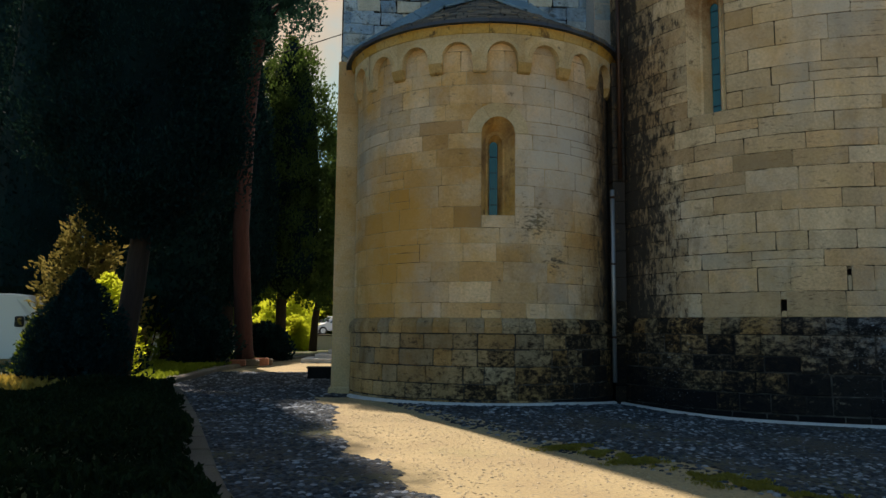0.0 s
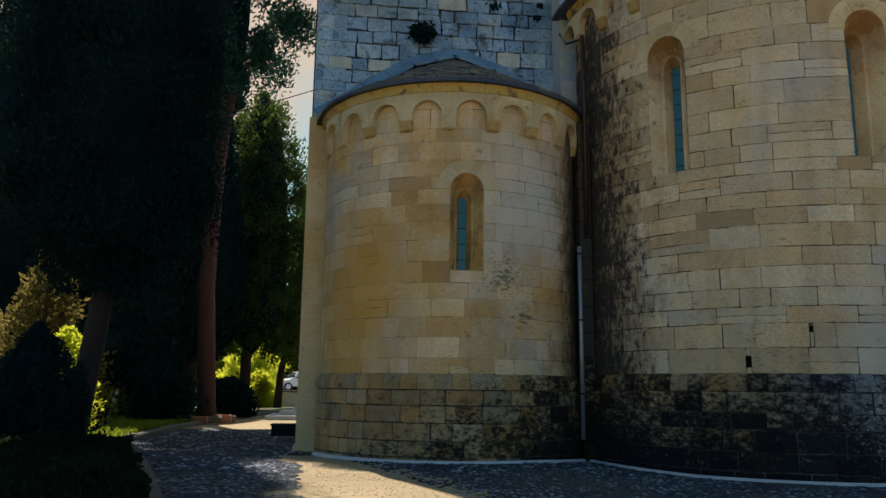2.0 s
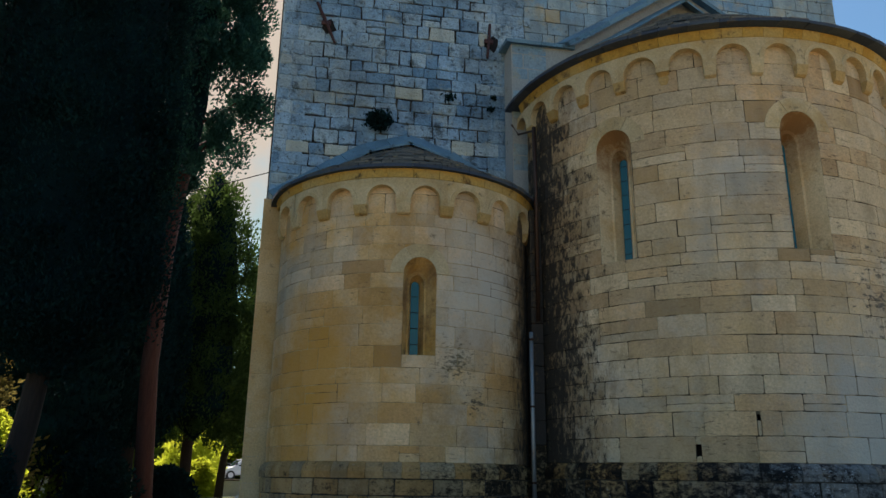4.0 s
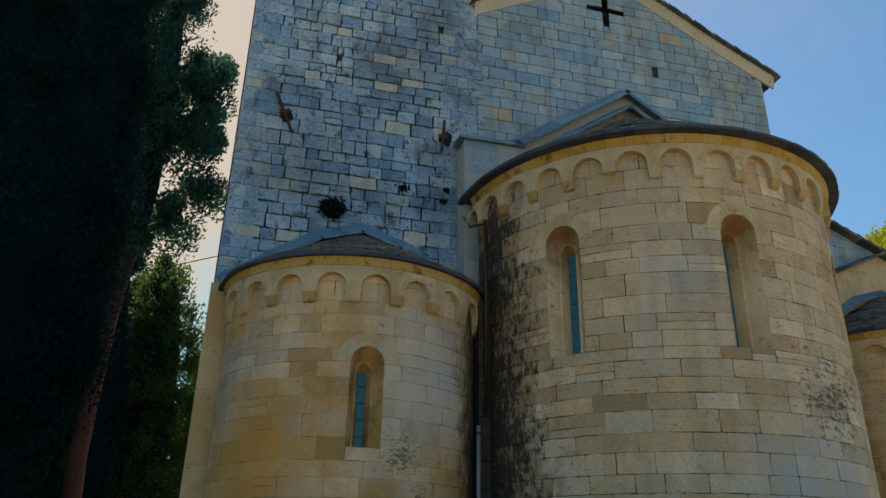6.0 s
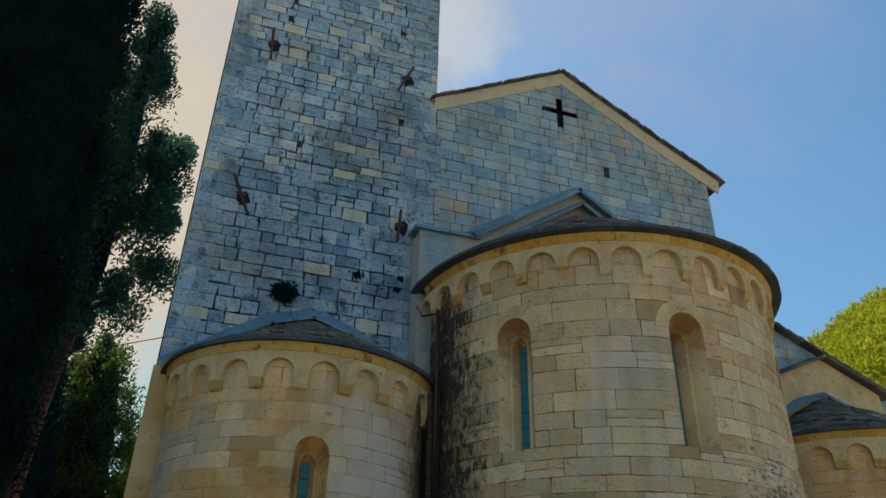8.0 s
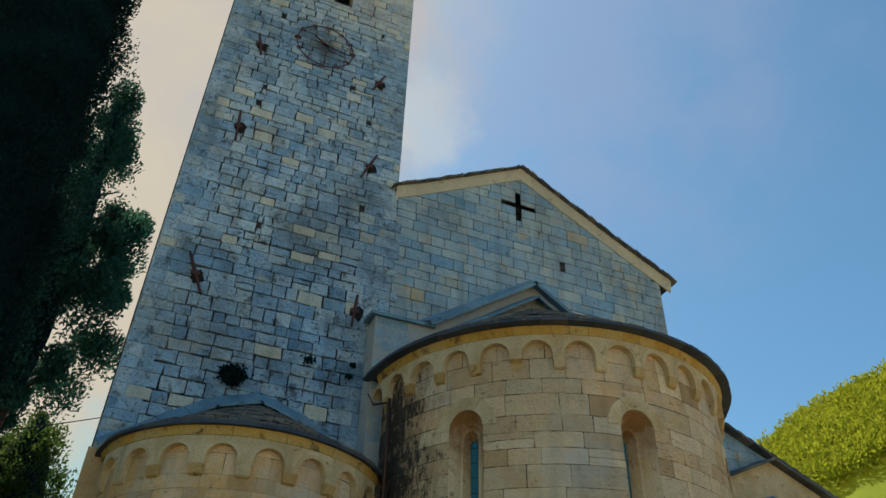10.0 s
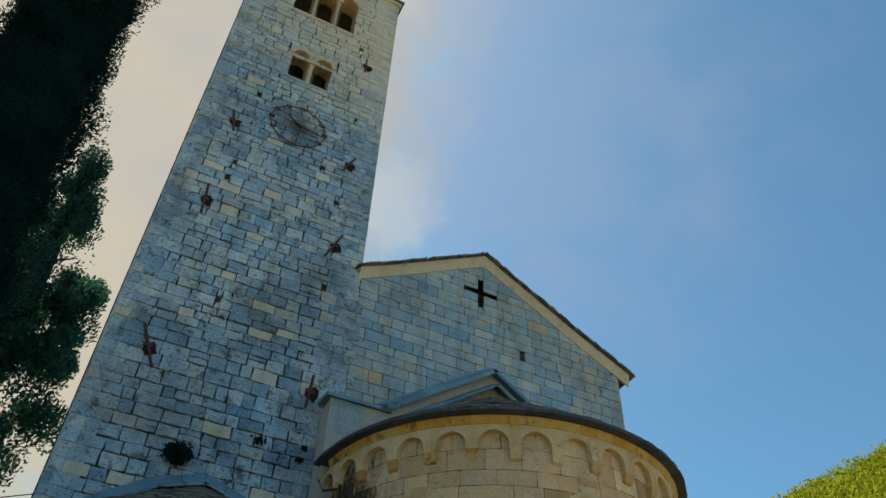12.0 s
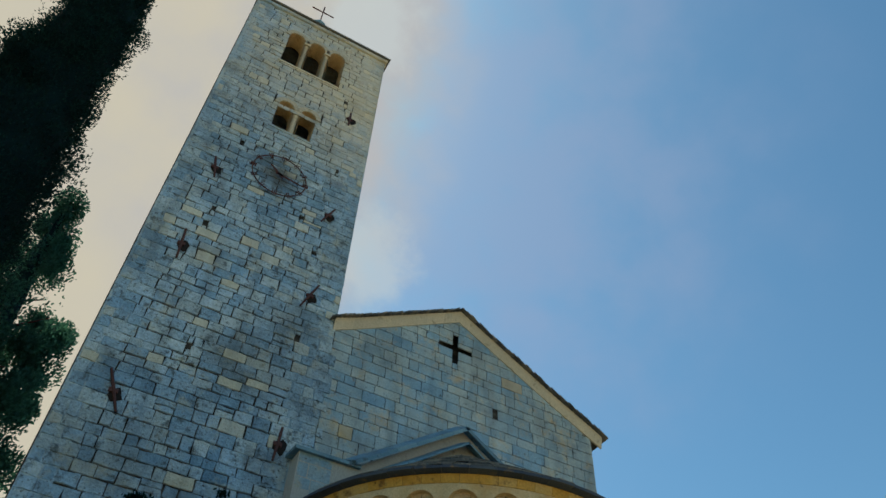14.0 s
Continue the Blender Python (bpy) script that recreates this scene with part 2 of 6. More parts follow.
# orange on the left side paints warm sun bounce into the stone
patched(M_APSE, (0.58, 0.29, 0.05), (0.1, 14.2, 3.1), 2.6, 1.6, 0.80)
patched(M_APSE, (0.58, 0.57, 0.53), (3.5, 13.6, 4.6), 2.2, 1.3, 0.65)
speckled(M_APSE, (0.06, 0.05, 0.04), (3.12, 13.57, 2.55), 0.62, 12.0)
speckled(M_APSE, (0.12, 0.10, 0.06), (2.75, 13.47, 3.25), 0.95, 15.0)
stained(M_APSE, (0.20, 0.115, 0.045), (4.70, 14.7), 1.0, 12.0, 2.6)
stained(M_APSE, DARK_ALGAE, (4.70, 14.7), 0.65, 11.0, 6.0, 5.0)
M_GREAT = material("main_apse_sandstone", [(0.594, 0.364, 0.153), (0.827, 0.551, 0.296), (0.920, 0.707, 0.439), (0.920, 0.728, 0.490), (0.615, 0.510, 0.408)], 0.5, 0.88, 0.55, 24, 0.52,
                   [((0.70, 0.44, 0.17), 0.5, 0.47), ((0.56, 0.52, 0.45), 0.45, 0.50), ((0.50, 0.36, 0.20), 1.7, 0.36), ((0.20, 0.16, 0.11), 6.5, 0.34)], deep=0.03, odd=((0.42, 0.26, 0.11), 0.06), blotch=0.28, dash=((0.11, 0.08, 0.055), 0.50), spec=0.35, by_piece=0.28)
patched(M_GREAT, (0.42, 0.44, 0.43), (9.6, 11.2, 2.2), 3.2, 1.4, 0.75)
speckled(M_GREAT, (0.09, 0.08, 0.07), (10.4, 11.5, 4.5), 2.4, 7.0)
stained(M_GREAT, (0.28, 0.18, 0.09), (4.78, 14.5), 1.2, 12.0, 2.6, 4.0, 0.3, 0.8)
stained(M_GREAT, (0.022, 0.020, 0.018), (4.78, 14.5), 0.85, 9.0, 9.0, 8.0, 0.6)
M_PLINTH = material("plinth_stone", [(0.42, 0.23, 0.08), (0.56, 0.34, 0.14), (0.50, 0.36, 0.20), (0.42, 0.34, 0.23)], 0.8, 0.92, 0.6, 24, 0.60,
                    [((0.30, 0.17, 0.06), 1.2, 0.44), ((0.05, 0.04, 0.03), 5.0, 0.44), ((0.50, 0.50, 0.47), 26.0, 0.30)], blotch=0.4, dash=((0.05, 0.04, 0.03), 0.48), spec=0.12, by_piece=0.35)
patched(M_PLINTH, (0.13, 0.16, 0.19), (8.6, 11.2, 1.45), 3.6, 3.2, 0.80)
stained(M_PLINTH, (0.008, 0.008, 0.008), (4.7, 13.6), 3.0, 1.3, 7.0, 5.5, 0.7, 0.95, 1.5)
stained(M_PLINTH, (0.007, 0.008, 0.010), (7.4, 11.8), 4.2, 0.95, 6.5, 5.5, 0.8, 0.96, 1.5)
speckled(M_PLINTH, (0.50, 0.52, 0.52), (4.4, 12.9, 0.6), 2.6, 26.0, -0.7)
speckled(M_PLINTH, (0.42, 0.46, 0.50), (8.4, 11.2, 1.0), 2.8, 24.0, -0.8)
M_MORTAR = material("dark_open_joint", [(0.012, 0.012, 0.012), (0.05, 0.047, 0.043), (0.14, 0.13, 0.115)], 3.0, 0.95, 0.5, 60, 0.1, spec=0.1)
M_LIME = material("lime_mortar", [(0.03, 0.022, 0.015), (0.26, 0.18, 0.09), (0.58, 0.43, 0.24), (0.68, 0.53, 0.33)], 2.2, 0.95, 0.5, 60, 0.1, spec=0.1)
M_LIME_DARK = material("weathered_mortar", [(0.012, 0.010, 0.008), (0.03, 0.024, 0.018), (0.16, 0.12, 0.075), (0.56, 0.43, 0.26), (0.68, 0.54, 0.35)], 2.4, 0.95, 0.5, 60, 0.1, spec=0.1)
stained(M_LIME_DARK, (0.015, 0.013, 0.01), (4.70, 14.7), 2.2, 12.0, 2.6, 2.5)
stained(M_LIME, (0.03, 0.025, 0.02), (4.70, 14.7), 1.7, 12.0, 2.6, 2.5)
M_CORNICE = material("cornice_stone", [(0.44, 0.22, 0.02), (0.62, 0.38, 0.08), (0.60, 0.45, 0.20)], 1.0, 0.88, 0.5, 26, 0.4, [((0.10, 0.05, 0.02), 2.0, 0.46), ((0.03, 0.02, 0.015), 5.0, 0.42)])
M_CORBEL = material("ochre_corbel_stone", [(0.40, 0.24, 0.07), (0.56, 0.37, 0.14), (0.62, 0.45, 0.22)], 1.0, 0.88, 0.5, 26, 0.5, [((0.12, 0.07, 0.03), 3.0, 0.42)])
M_DRESSED = material("dressed_arch_stone", [(0.58, 0.40, 0.18), (0.74, 0.58, 0.34), (0.80, 0.66, 0.43)], 0.7, 0.85, 0.35, 30, 0.3, [((0.50, 0.30, 0.09), 1.1, 0.44), ((0.14, 0.11, 0.07), 5.0, 0.38)], blotch=0.3)
M_REVEAL = material("reveal_stone", [(0.58, 0.33, 0.09), (0.70, 0.48, 0.22)], 1.2, 0.9, 0.45, 30, 0.3, [((0.52, 0.25, 0.03), 0.9, 0.50), ((0.14, 0.06, 0.02), 1.4, 0.55), ((0.04, 0.025, 0.015), 3.0, 0.38)])
M_REVEAL_PALE = material("pale_reveal_stone", [(0.62, 0.44, 0.23), (0.78, 0.60, 0.36), (0.82, 0.66, 0.43)], 1.2, 0.9, 0.45, 30, 0.3, [((0.50, 0.28, 0.08), 0.9, 0.44), ((0.16, 0.09, 0.04), 2.4, 0.40)])
# darker ochre round the head of each great apse window
for turn_ in (-49.8, -2.9, 44.0):
    patched(M_REVEAL_PALE, (0.24, 0.11, 0.03), (8.86 + 4.0 * math.sin(radians(turn_)), 15.44 - 4.0 * math.cos(radians(turn_)), 7.85), 1.7, 3.0, 0.97)
# belfry soffits: warm light bounced from below is put into the ochre
M_BELFRY = material("warm_lit_reveal", [(0.50, 0.35, 0.18), (0.64, 0.48, 0.28)], 1.5, 0.9, 0.3, 30, 0.2, [((0.28, 0.17, 0.08), 2.0, 0.44)])
M_PILASTER = material("pilaster_stone", [(0.62, 0.38, 0.15), (0.76, 0.52, 0.26), (0.82, 0.62, 0.38)], 0.7, 0.9, 0.45, 30, 0.25, [((0.54, 0.29, 0.07), 0.9, 0.46), ((0.16, 0.11, 0.06), 3.0, 0.38)])
M_SLATE = material("roof_slate", [(0.05, 0.055, 0.06), (0.11, 0.115, 0.115), (0.24, 0.22, 0.18)], 2.0, 0.85, 0.7, 30, 0.85, [((0.26, 0.20, 0.10), 3.0, 0.42), ((0.02, 0.02, 0.02), 7.0, 0.46)])
M_EAVE = material("eave_slate", [(0.025, 0.038, 0.07), (0.05, 0.072, 0.115), (0.09, 0.11, 0.13)], 2.0, 0.85, 0.5, 30, 0.6, [((0.16, 0.12, 0.07), 3.0, 0.38)])
M_COPING = material("coping_slab", [(0.09, 0.18, 0.26), (0.17, 0.32, 0.43), (0.24, 0.39, 0.48)], 1.5, 0.7, 0.5, 30, 0.6, [((0.05, 0.06, 0.07), 3.0, 0.44), ((0.30, 0.30, 0.26), 7.0, 0.36)], blotch=0.3)
M_IRON = material("rusted_iron", [(0.07, 0.03, 0.03), (0.13, 0.055, 0.05)], 9.0, 0.75, 0.3, 60, 0.2, None, 0.3)
# near black: shade inside holes put into the colour; also screen and planter
M_DARK = material("near_black_fill", [(0.02, 0.02, 0.02), (0.035, 0.03, 0.03)], 6.0, 0.95, 0.2, 40, 0.1, spec=0.1)
M_PIPE_GREY = material("zinc_pipe", [(0.33, 0.34, 0.36), (0.42, 0.43, 0.45)], 5.0, 0.5, 0.05, 60, 0.1, [((0.20, 0.16, 0.12), 4.0, 0.35)], 0.6)
M_PIPE_BROWN = material("copper_pipe", [(0.05, 0.025, 0.018), (0.10, 0.05, 0.03)], 5.0, 0.5, 0.05, 60, 0.1, None, 0.5)
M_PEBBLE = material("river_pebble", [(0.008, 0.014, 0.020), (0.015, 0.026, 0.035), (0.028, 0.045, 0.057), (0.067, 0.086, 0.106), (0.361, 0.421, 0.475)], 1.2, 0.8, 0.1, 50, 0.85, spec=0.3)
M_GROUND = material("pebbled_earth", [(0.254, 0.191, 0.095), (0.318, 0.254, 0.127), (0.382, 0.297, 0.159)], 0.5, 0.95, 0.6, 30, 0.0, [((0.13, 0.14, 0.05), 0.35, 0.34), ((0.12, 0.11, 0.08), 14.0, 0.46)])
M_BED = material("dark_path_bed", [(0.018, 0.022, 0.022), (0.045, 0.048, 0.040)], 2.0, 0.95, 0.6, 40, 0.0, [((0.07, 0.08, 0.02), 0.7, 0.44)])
M_GRAVEL = material("pale_gravel", [(0.30, 0.235, 0.135), (0.40, 0.32, 0.185), (0.48, 0.39, 0.24)], 3.0, 0.9, 0.1, 60, 0.85)
M_KERB = material("kerb_stone", [(0.08, 0.07, 0.055), (0.15, 0.13, 0.10)], 2.0, 0.9, 0.4, 30, 0.4, [((0.05, 0.06, 0.02), 1.5, 0.45)])
M_CEMENT = material("pale_cement", [(0.50, 0.52, 0.54), (0.62, 0.63, 0.64)], 3.0, 0.9, 0.3, 40, 0.1)
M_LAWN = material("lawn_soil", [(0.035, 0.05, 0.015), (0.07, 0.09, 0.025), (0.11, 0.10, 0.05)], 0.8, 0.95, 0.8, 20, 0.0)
M_BARK = material("cypress_bark", [(0.03, 0.010, 0.008), (0.065, 0.020, 0.015), (0.06, 0.035, 0.03)], 3.0, 0.95, 0.9, 24, 0.1, None, 0.0, (1, 1, 0.15))
M_BARK_GREY = material("grey_bark", [(0.012, 0.008, 0.007), (0.05, 0.032, 0.026)], 3.0, 0.95, 0.9, 24, 0.1, None, 0.0, (1, 1, 0.15))
M_RAKING = material("raking_stone", [(0.52, 0.48, 0.38), (0.70, 0.62, 0.47)], 1.2, 0.88, 0.4, 30, 0.5, [((0.20, 0.18, 0.14), 3.0, 0.42)])
M_PLASTER = material("shoulder_plaster", [(0.43, 0.43, 0.41), (0.53, 0.51, 0.47)], 1.5, 0.92, 0.3, 30, 0.2, [((0.20, 0.20, 0.19), 2.0, 0.4)])


def leafy(name, colours, through_colour, amount=0.25):
    m = material(name, colours, 0.7, 0.85, 0.0, 8.0, 0.6)
    n, l = m.node_tree.nodes, m.node_tree.links
    b = n["Principled BSDF"]
    b.inputs["Specular IOR Level"].default_value = 0.08
    tr = n.new("ShaderNodeBsdfTranslucent")
    tr.inputs[0].default_value = (*through_colour, 1)
    mx = n.new("ShaderNodeMixShader")
    mx.inputs[0].default_value = amount
    l.new(b.outputs[0], mx.inputs[1])
    l.new(tr.outputs[0], mx.inputs[2])
    l.new(mx.outputs[0], n["Material Output"].inputs[0])
    return m


# cypress and ground cover near black: deep shade is put into the leaf colour
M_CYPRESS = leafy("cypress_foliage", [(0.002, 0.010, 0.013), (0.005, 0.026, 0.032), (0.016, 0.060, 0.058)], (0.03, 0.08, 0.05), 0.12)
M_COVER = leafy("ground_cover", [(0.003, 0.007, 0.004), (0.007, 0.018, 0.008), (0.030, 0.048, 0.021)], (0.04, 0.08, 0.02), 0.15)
# lawn grass with the sun's yellow put into its colour
M_SUNLIT_GRASS = leafy("dry_grass", [(0.20, 0.16, 0.05), (0.36, 0.28, 0.08), (0.46, 0.36, 0.12)], (0.60, 0.45, 0.08), 0.45)
M_MOSS = leafy("moss", [(0.12, 0.12, 0.02), (0.24, 0.21, 0.04), (0.36, 0.29, 0.09)], (0.30, 0.27, 0.04), 0.25)
# greener and brighter, with sunlight put into the needle colour
M_PINE = leafy("sunlit_conifer", [(0.010, 0.026, 0.016), (0.030, 0.062, 0.024), (0.085, 0.14, 0.04)], (0.15, 0.25, 0.05), 0.28)
# blue-green highlights stand in for sky reflected by the leaves
M_CEDAR = leafy("feathery_foliage", [(0.005, 0.020, 0.022), (0.022, 0.078, 0.078), (0.070, 0.20, 0.15)], (0.08, 0.22, 0.12), 0.25)
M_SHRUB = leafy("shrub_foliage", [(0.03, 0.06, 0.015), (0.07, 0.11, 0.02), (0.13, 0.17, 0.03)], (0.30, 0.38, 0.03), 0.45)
# lit copy of the shrub leaves: sun shining through is put into the colour
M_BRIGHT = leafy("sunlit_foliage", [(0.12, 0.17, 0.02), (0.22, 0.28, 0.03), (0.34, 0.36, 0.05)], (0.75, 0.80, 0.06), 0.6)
M_GOLD = leafy("golden_foliage", [(0.04, 0.05, 0.015), (0.13, 0.12, 0.03), (0.30, 0.24, 0.12)], (0.34, 0.28, 0.08), 0.35)
M_FOREST = leafy("hill_forest", [(0.10, 0.15, 0.015), (0.20, 0.26, 0.02), (0.30, 0.34, 0.03)], (0.45, 0.48, 0.03), 0.4)


def plain(name, colour, rough=0.5, metal=0.0, trans=0.0):
    m = bpy.data.materials.new(name)
    m.use_nodes = True
    b = m.node_tree.nodes["Principled BSDF"]
    b.inputs["Base Color"].default_value = (*colour, 1)
    b.inputs["Roughness"].default_value, b.inputs["Metallic"].default_value = rough, metal
    b.inputs["Transmission Weight"].default_value = trans
    return m


M_GLASS = plain("blue_leaded_glass", (0.01, 0.11, 0.13), 0.12)
M_CARGLASS = plain("car_glass", (0.02, 0.04, 0.045), 0.05)
M_WHITE = plain("white_car_paint", (0.75, 0.76, 0.76), 0.3)
M_SILVER = plain("silver_car_paint", (0.42, 0.44, 0.47), 0.3, 0.3)
M_RUBBER = plain("tyre_rubber", (0.02, 0.02, 0.02), 0.85)
M_CABLE = plain("black_cable", (0.012, 0.012, 0.012), 0.95)
M_BRONZE = plain("bell_bronze", (0.10, 0.08, 0.05), 0.45, 0.9)
M_TERRACOTTA = material("terracotta", [(0.30, 0.11, 0.06), (0.40, 0.17, 0.10)], 2.0, 0.9, 0.4, 20, 0.3)

# ---- builders ----


def data(name, verts, faces, mat, smooth=False):
    me = bpy.data.meshes.new(name)
    me.from_pydata([tuple(v) for v in verts], [], faces)
    me.materials.append(mat)
    if smooth:
        me.polygons.foreach_set("use_smooth", [True] * len(me.polygons))
    me.update()
    return me


def part(name, verts, faces, mat, parent, label="", smooth=False, kind=""):
    ob = new(name, data(name, verts, faces, mat, smooth))
    ob.parent = parent
    return tagged(ob, label, "", "", kind)


def thing(name, label, category, at=(0, 0, 0), group="", kind=""):
    ob = new(name)
    ob.location = at
    ob.empty_display_size = 0.3
    return tagged(ob, label, category, group, kind)


class Heap:
    """Verts and faces of many pieces, gathered into one mesh."""

    def __init__(self):
        self.v, self.f = [], []

    def add(self, verts, faces):
        k = len(self.v)
        self.v += [tuple(v) for v in verts]
        self.f += [tuple(i + k for i in face) for face in faces]
        return self

    def box(self, x0, x1, y0, y1, z0, z1, chamfer=0.0):
        c = chamfer
        if not c:
            v = [(x, y, z) for z in (z0, z1) for x, y in ((x0, y0), (x1, y0), (x1, y1), (x0, y1))]
            return self.add(v, [(3, 2, 1, 0), (4, 5, 6, 7), (0, 1, 5, 4), (1, 2, 6, 5), (2, 3, 7, 6), (3, 0, 4, 7)])
        ring = lambda d, z: [(x0 + d, y0 + d, z), (x1 - d, y0 + d, z), (x1 - d, y1 - d, z), (x0 + d, y1 - d, z)]
        v = ring(c, z0) + ring(0, z0 + c) + ring(0, z1 - c) + ring(c, z1)
        fs = [(3, 2, 1, 0), (12, 13, 14, 15)]
        for r in range(3):
            for k in range(4):
                fs.append((4 * r + k, 4 * r + (k + 1) % 4, 4 * r + 4 + (k + 1) % 4, 4 * r + 4 + k))
        return self.add(v, fs)

    def tube(self, path, radius, sides=8):
        path = [Vector(p) for p in path]
        rings = []
        for k, p in enumerate(path):
            d = (path[min(k + 1, len(path) - 1)] - path[max(k - 1, 0)]).normalized()
            a = d.orthogonal().normalized()
            b = d.cross(a)
            r = radius[k] if isinstance(radius, (list, tuple)) else radius
            rings.append([p + r * (math.cos(2 * math.pi * i / sides) * a + math.sin(2 * math.pi * i / sides) * b) for i in range(sides)])
        if len(rings) > 1:
            for k in range(1, len(rings)):
                # keep the seams in line
                best = min(range(sides), key=lambda s: (rings[k][s] - rings[k - 1][0]).length)
                rings[k] = rings[k][best:] + rings[k][:best]
                if (rings[k][1] - rings[k - 1][1]).length > (rings[k][-1] - rings[k - 1][1]).length:
                    rings[k] = [rings[k][0]] + rings[k][:0:-1]
        v = [q for r in rings for q in r]
        fs = [(k * sides + i, k * sides + (i + 1) % sides, (k + 1) * sides + (i + 1) % sides, (k + 1) * sides + i) for k in range(len(rings) - 1) for i in range(sides)]
        fs += [tuple(range(sides))[::-1], tuple(range((len(rings) - 1) * sides, len(rings) * sides))]
        return self.add(v, fs)

    def part(self, name, mat, parent, label="", smooth=False, kind=""):
        return part(name, self.v, self.f, mat, parent, label, smooth, kind)


def flat_map(y, x_of=None):
    """A wall that faces -y: u is x, w goes out towards the viewer."""
    return lambda u, z, w: ((x_of(u, z) if x_of else u), y - w, z)


def round_map(cx, cy, r):
    """A round wall: u is metres along the curve from its foremost point."""
    return lambda u, z, w: (cx + (r + w) * math.sin(u / r), cy - (r + w) * math.cos(u / r), z)


def stone_mesh(put, u0, u1, z0, z1, w, rng, rough=0.006, back=-0.04, bevel=(0.003, 0.013, 0.010)):
    """One ashlar block with cut corners and worn edges; long blocks bend with a round wall."""
    cut = min(0.022, 0.15 * (z1 - z0)) * rng.uniform(0.3, 1.0)
    j = lambda: rng.uniform(-rough, rough)
    seg = max(2, round((u1 - u0) / 0.16)) if bevel[1] < 0.01 else 2
    inner = [k / seg for k in range(1, seg)]

    def outline(d):
        a, b, c, e = u0 + d, u1 - d, z0 + d, z1 - d
        low = [a + cut] + [a + (b - a) * k for k in inner] + [b - cut]
        return [(p, c) for p in low] + [(b, c + cut), (b, e - cut)] + [(p, e) for p in low[::-1]] + [(a, e - cut), (a, c + cut)]

    n = 2 * (seg + 1) + 4
    jit = [(j(), j()) for _ in range(n)]
    v = []
    for d, ww in ((0.0, back), (bevel[0], w - bevel[2]), (bevel[1], w)):
        v += [put(p + jx, q + jz, ww + (j() * 0.4 if ww == w else 0)) for (p, q), (jx, jz) in zip(outline(d), jit)]
    fs = [(n * r + k, n * r + (k + 1) % n, n * r + n + (k + 1) % n, n * r + n + k) for r in range(2) for k in range(n)]
    f, t = 2 * n, 2 * n + 2 * seg + 3
    fs += [(f + k, f + k + 1, t - k - 1, t - k) for k in range(seg)]
    return v, fs + [(f, t, t + 1, t + 2), (f + seg, f + seg + 1, f + seg + 2, f + seg + 3)]


# edges of closely fitted ashlar: inset at the back and the face, and depth
FINE = (0.001, 0.008, 0.005)


def courses(z0, z1, mean, rng, spread=0.25):
    """Heights of the courses between z0 and z1."""
    count = max(1, round((z1 - z0) / mean))
    h = [mean * rng.uniform(1 - spread, 1 + spread) for _ in range(count)]
    k = (z1 - z0) / sum(h)
    out, z = [], z0
    for a in h:
        out.append((z, z + a * k))
        z += a * k
    return out


def lay(put, span, levels, length, holes, rng, joint=0.010, proud=0.006, rough=0.005, bevel=(0.003, 0.013, 0.010), split=0.0):
    """Blocks of a coursed wall: yields (u, z, verts, faces). span(z) gives both ends; holes are (u0, u1, z0, z1)."""
    for n, (za, zb) in enumerate(levels):
        a, b = span((za + zb) / 2)
        pieces = []
        cuts = sorted(h for h in holes if h[2] < zb - 0.02 and h[3] > za + 0.02)
        runs, u = [], a
        for h in cuts:
            if h[0] > u:
                runs.append((u, min(h[0], b), za, zb))
            if h[2] > za + 0.07:
                runs.append((max(a, h[0]), min(b, h[1]), za, h[2]))
            if h[3] < zb - 0.07:
                runs.append((max(a, h[0]), min(b, h[1]), h[3], zb))
            u = max(u, h[1])
        if u < b:
            runs.append((u, b, za, zb))
        for ra, rb, c, d in runs:
            if rb - ra < 0.05:
                continue
            u = ra
            first = True
            while u < rb - 1e-4:
                s = length * rng.uniform(0.55, 1.45) * (0.6 if first and n % 2 else 1.0)
                if rb - u - s < 0.4 * length:
                    s = rb - u
                if s > 1.9 * length:
                    s *= 0.5
                first = False
                e = min(u + s, rb)
                w = rng.uniform(-proud, proud)
                parts_ = [(c, d)]
                if split and rng.random() < split:
                    m_ = c + (d - c) * rng.uniform(0.35, 0.65)
                    parts_ = [(c, m_), (m_, d)]
                for c_, d_ in parts_:
                    yield ((u + e) / 2, (c_ + d_) / 2, *stone_mesh(put, u + joint / 2, e - joint / 2, c_ + joint / 2, d_ - joint / 2, w, rng, rough, -0.04, bevel))
                u = e


def masonry(parent, stones, mat_of, nearest, limit=290):
    """The stones nearest to a point of the wall become parts of their own; the rest are joined, one mesh a material."""
    stones = sorted(stones, key=lambda s: (s[0] - nearest[0]) ** 2 + (s[1] - nearest[1]) ** 2)
    for u, z, v, fs in stones[:limit]:
        part("stone", v, fs, mat_of(u, z), parent)
    rest = {}
    for u, z, v, fs in stones[limit:]:
        rest.setdefault(mat_of(u, z).name, (mat_of(u, z), Heap()))[1].add(v, fs)
    for m, heap in rest.values():
        heap.part("stonework", m, parent, kind="stuff")


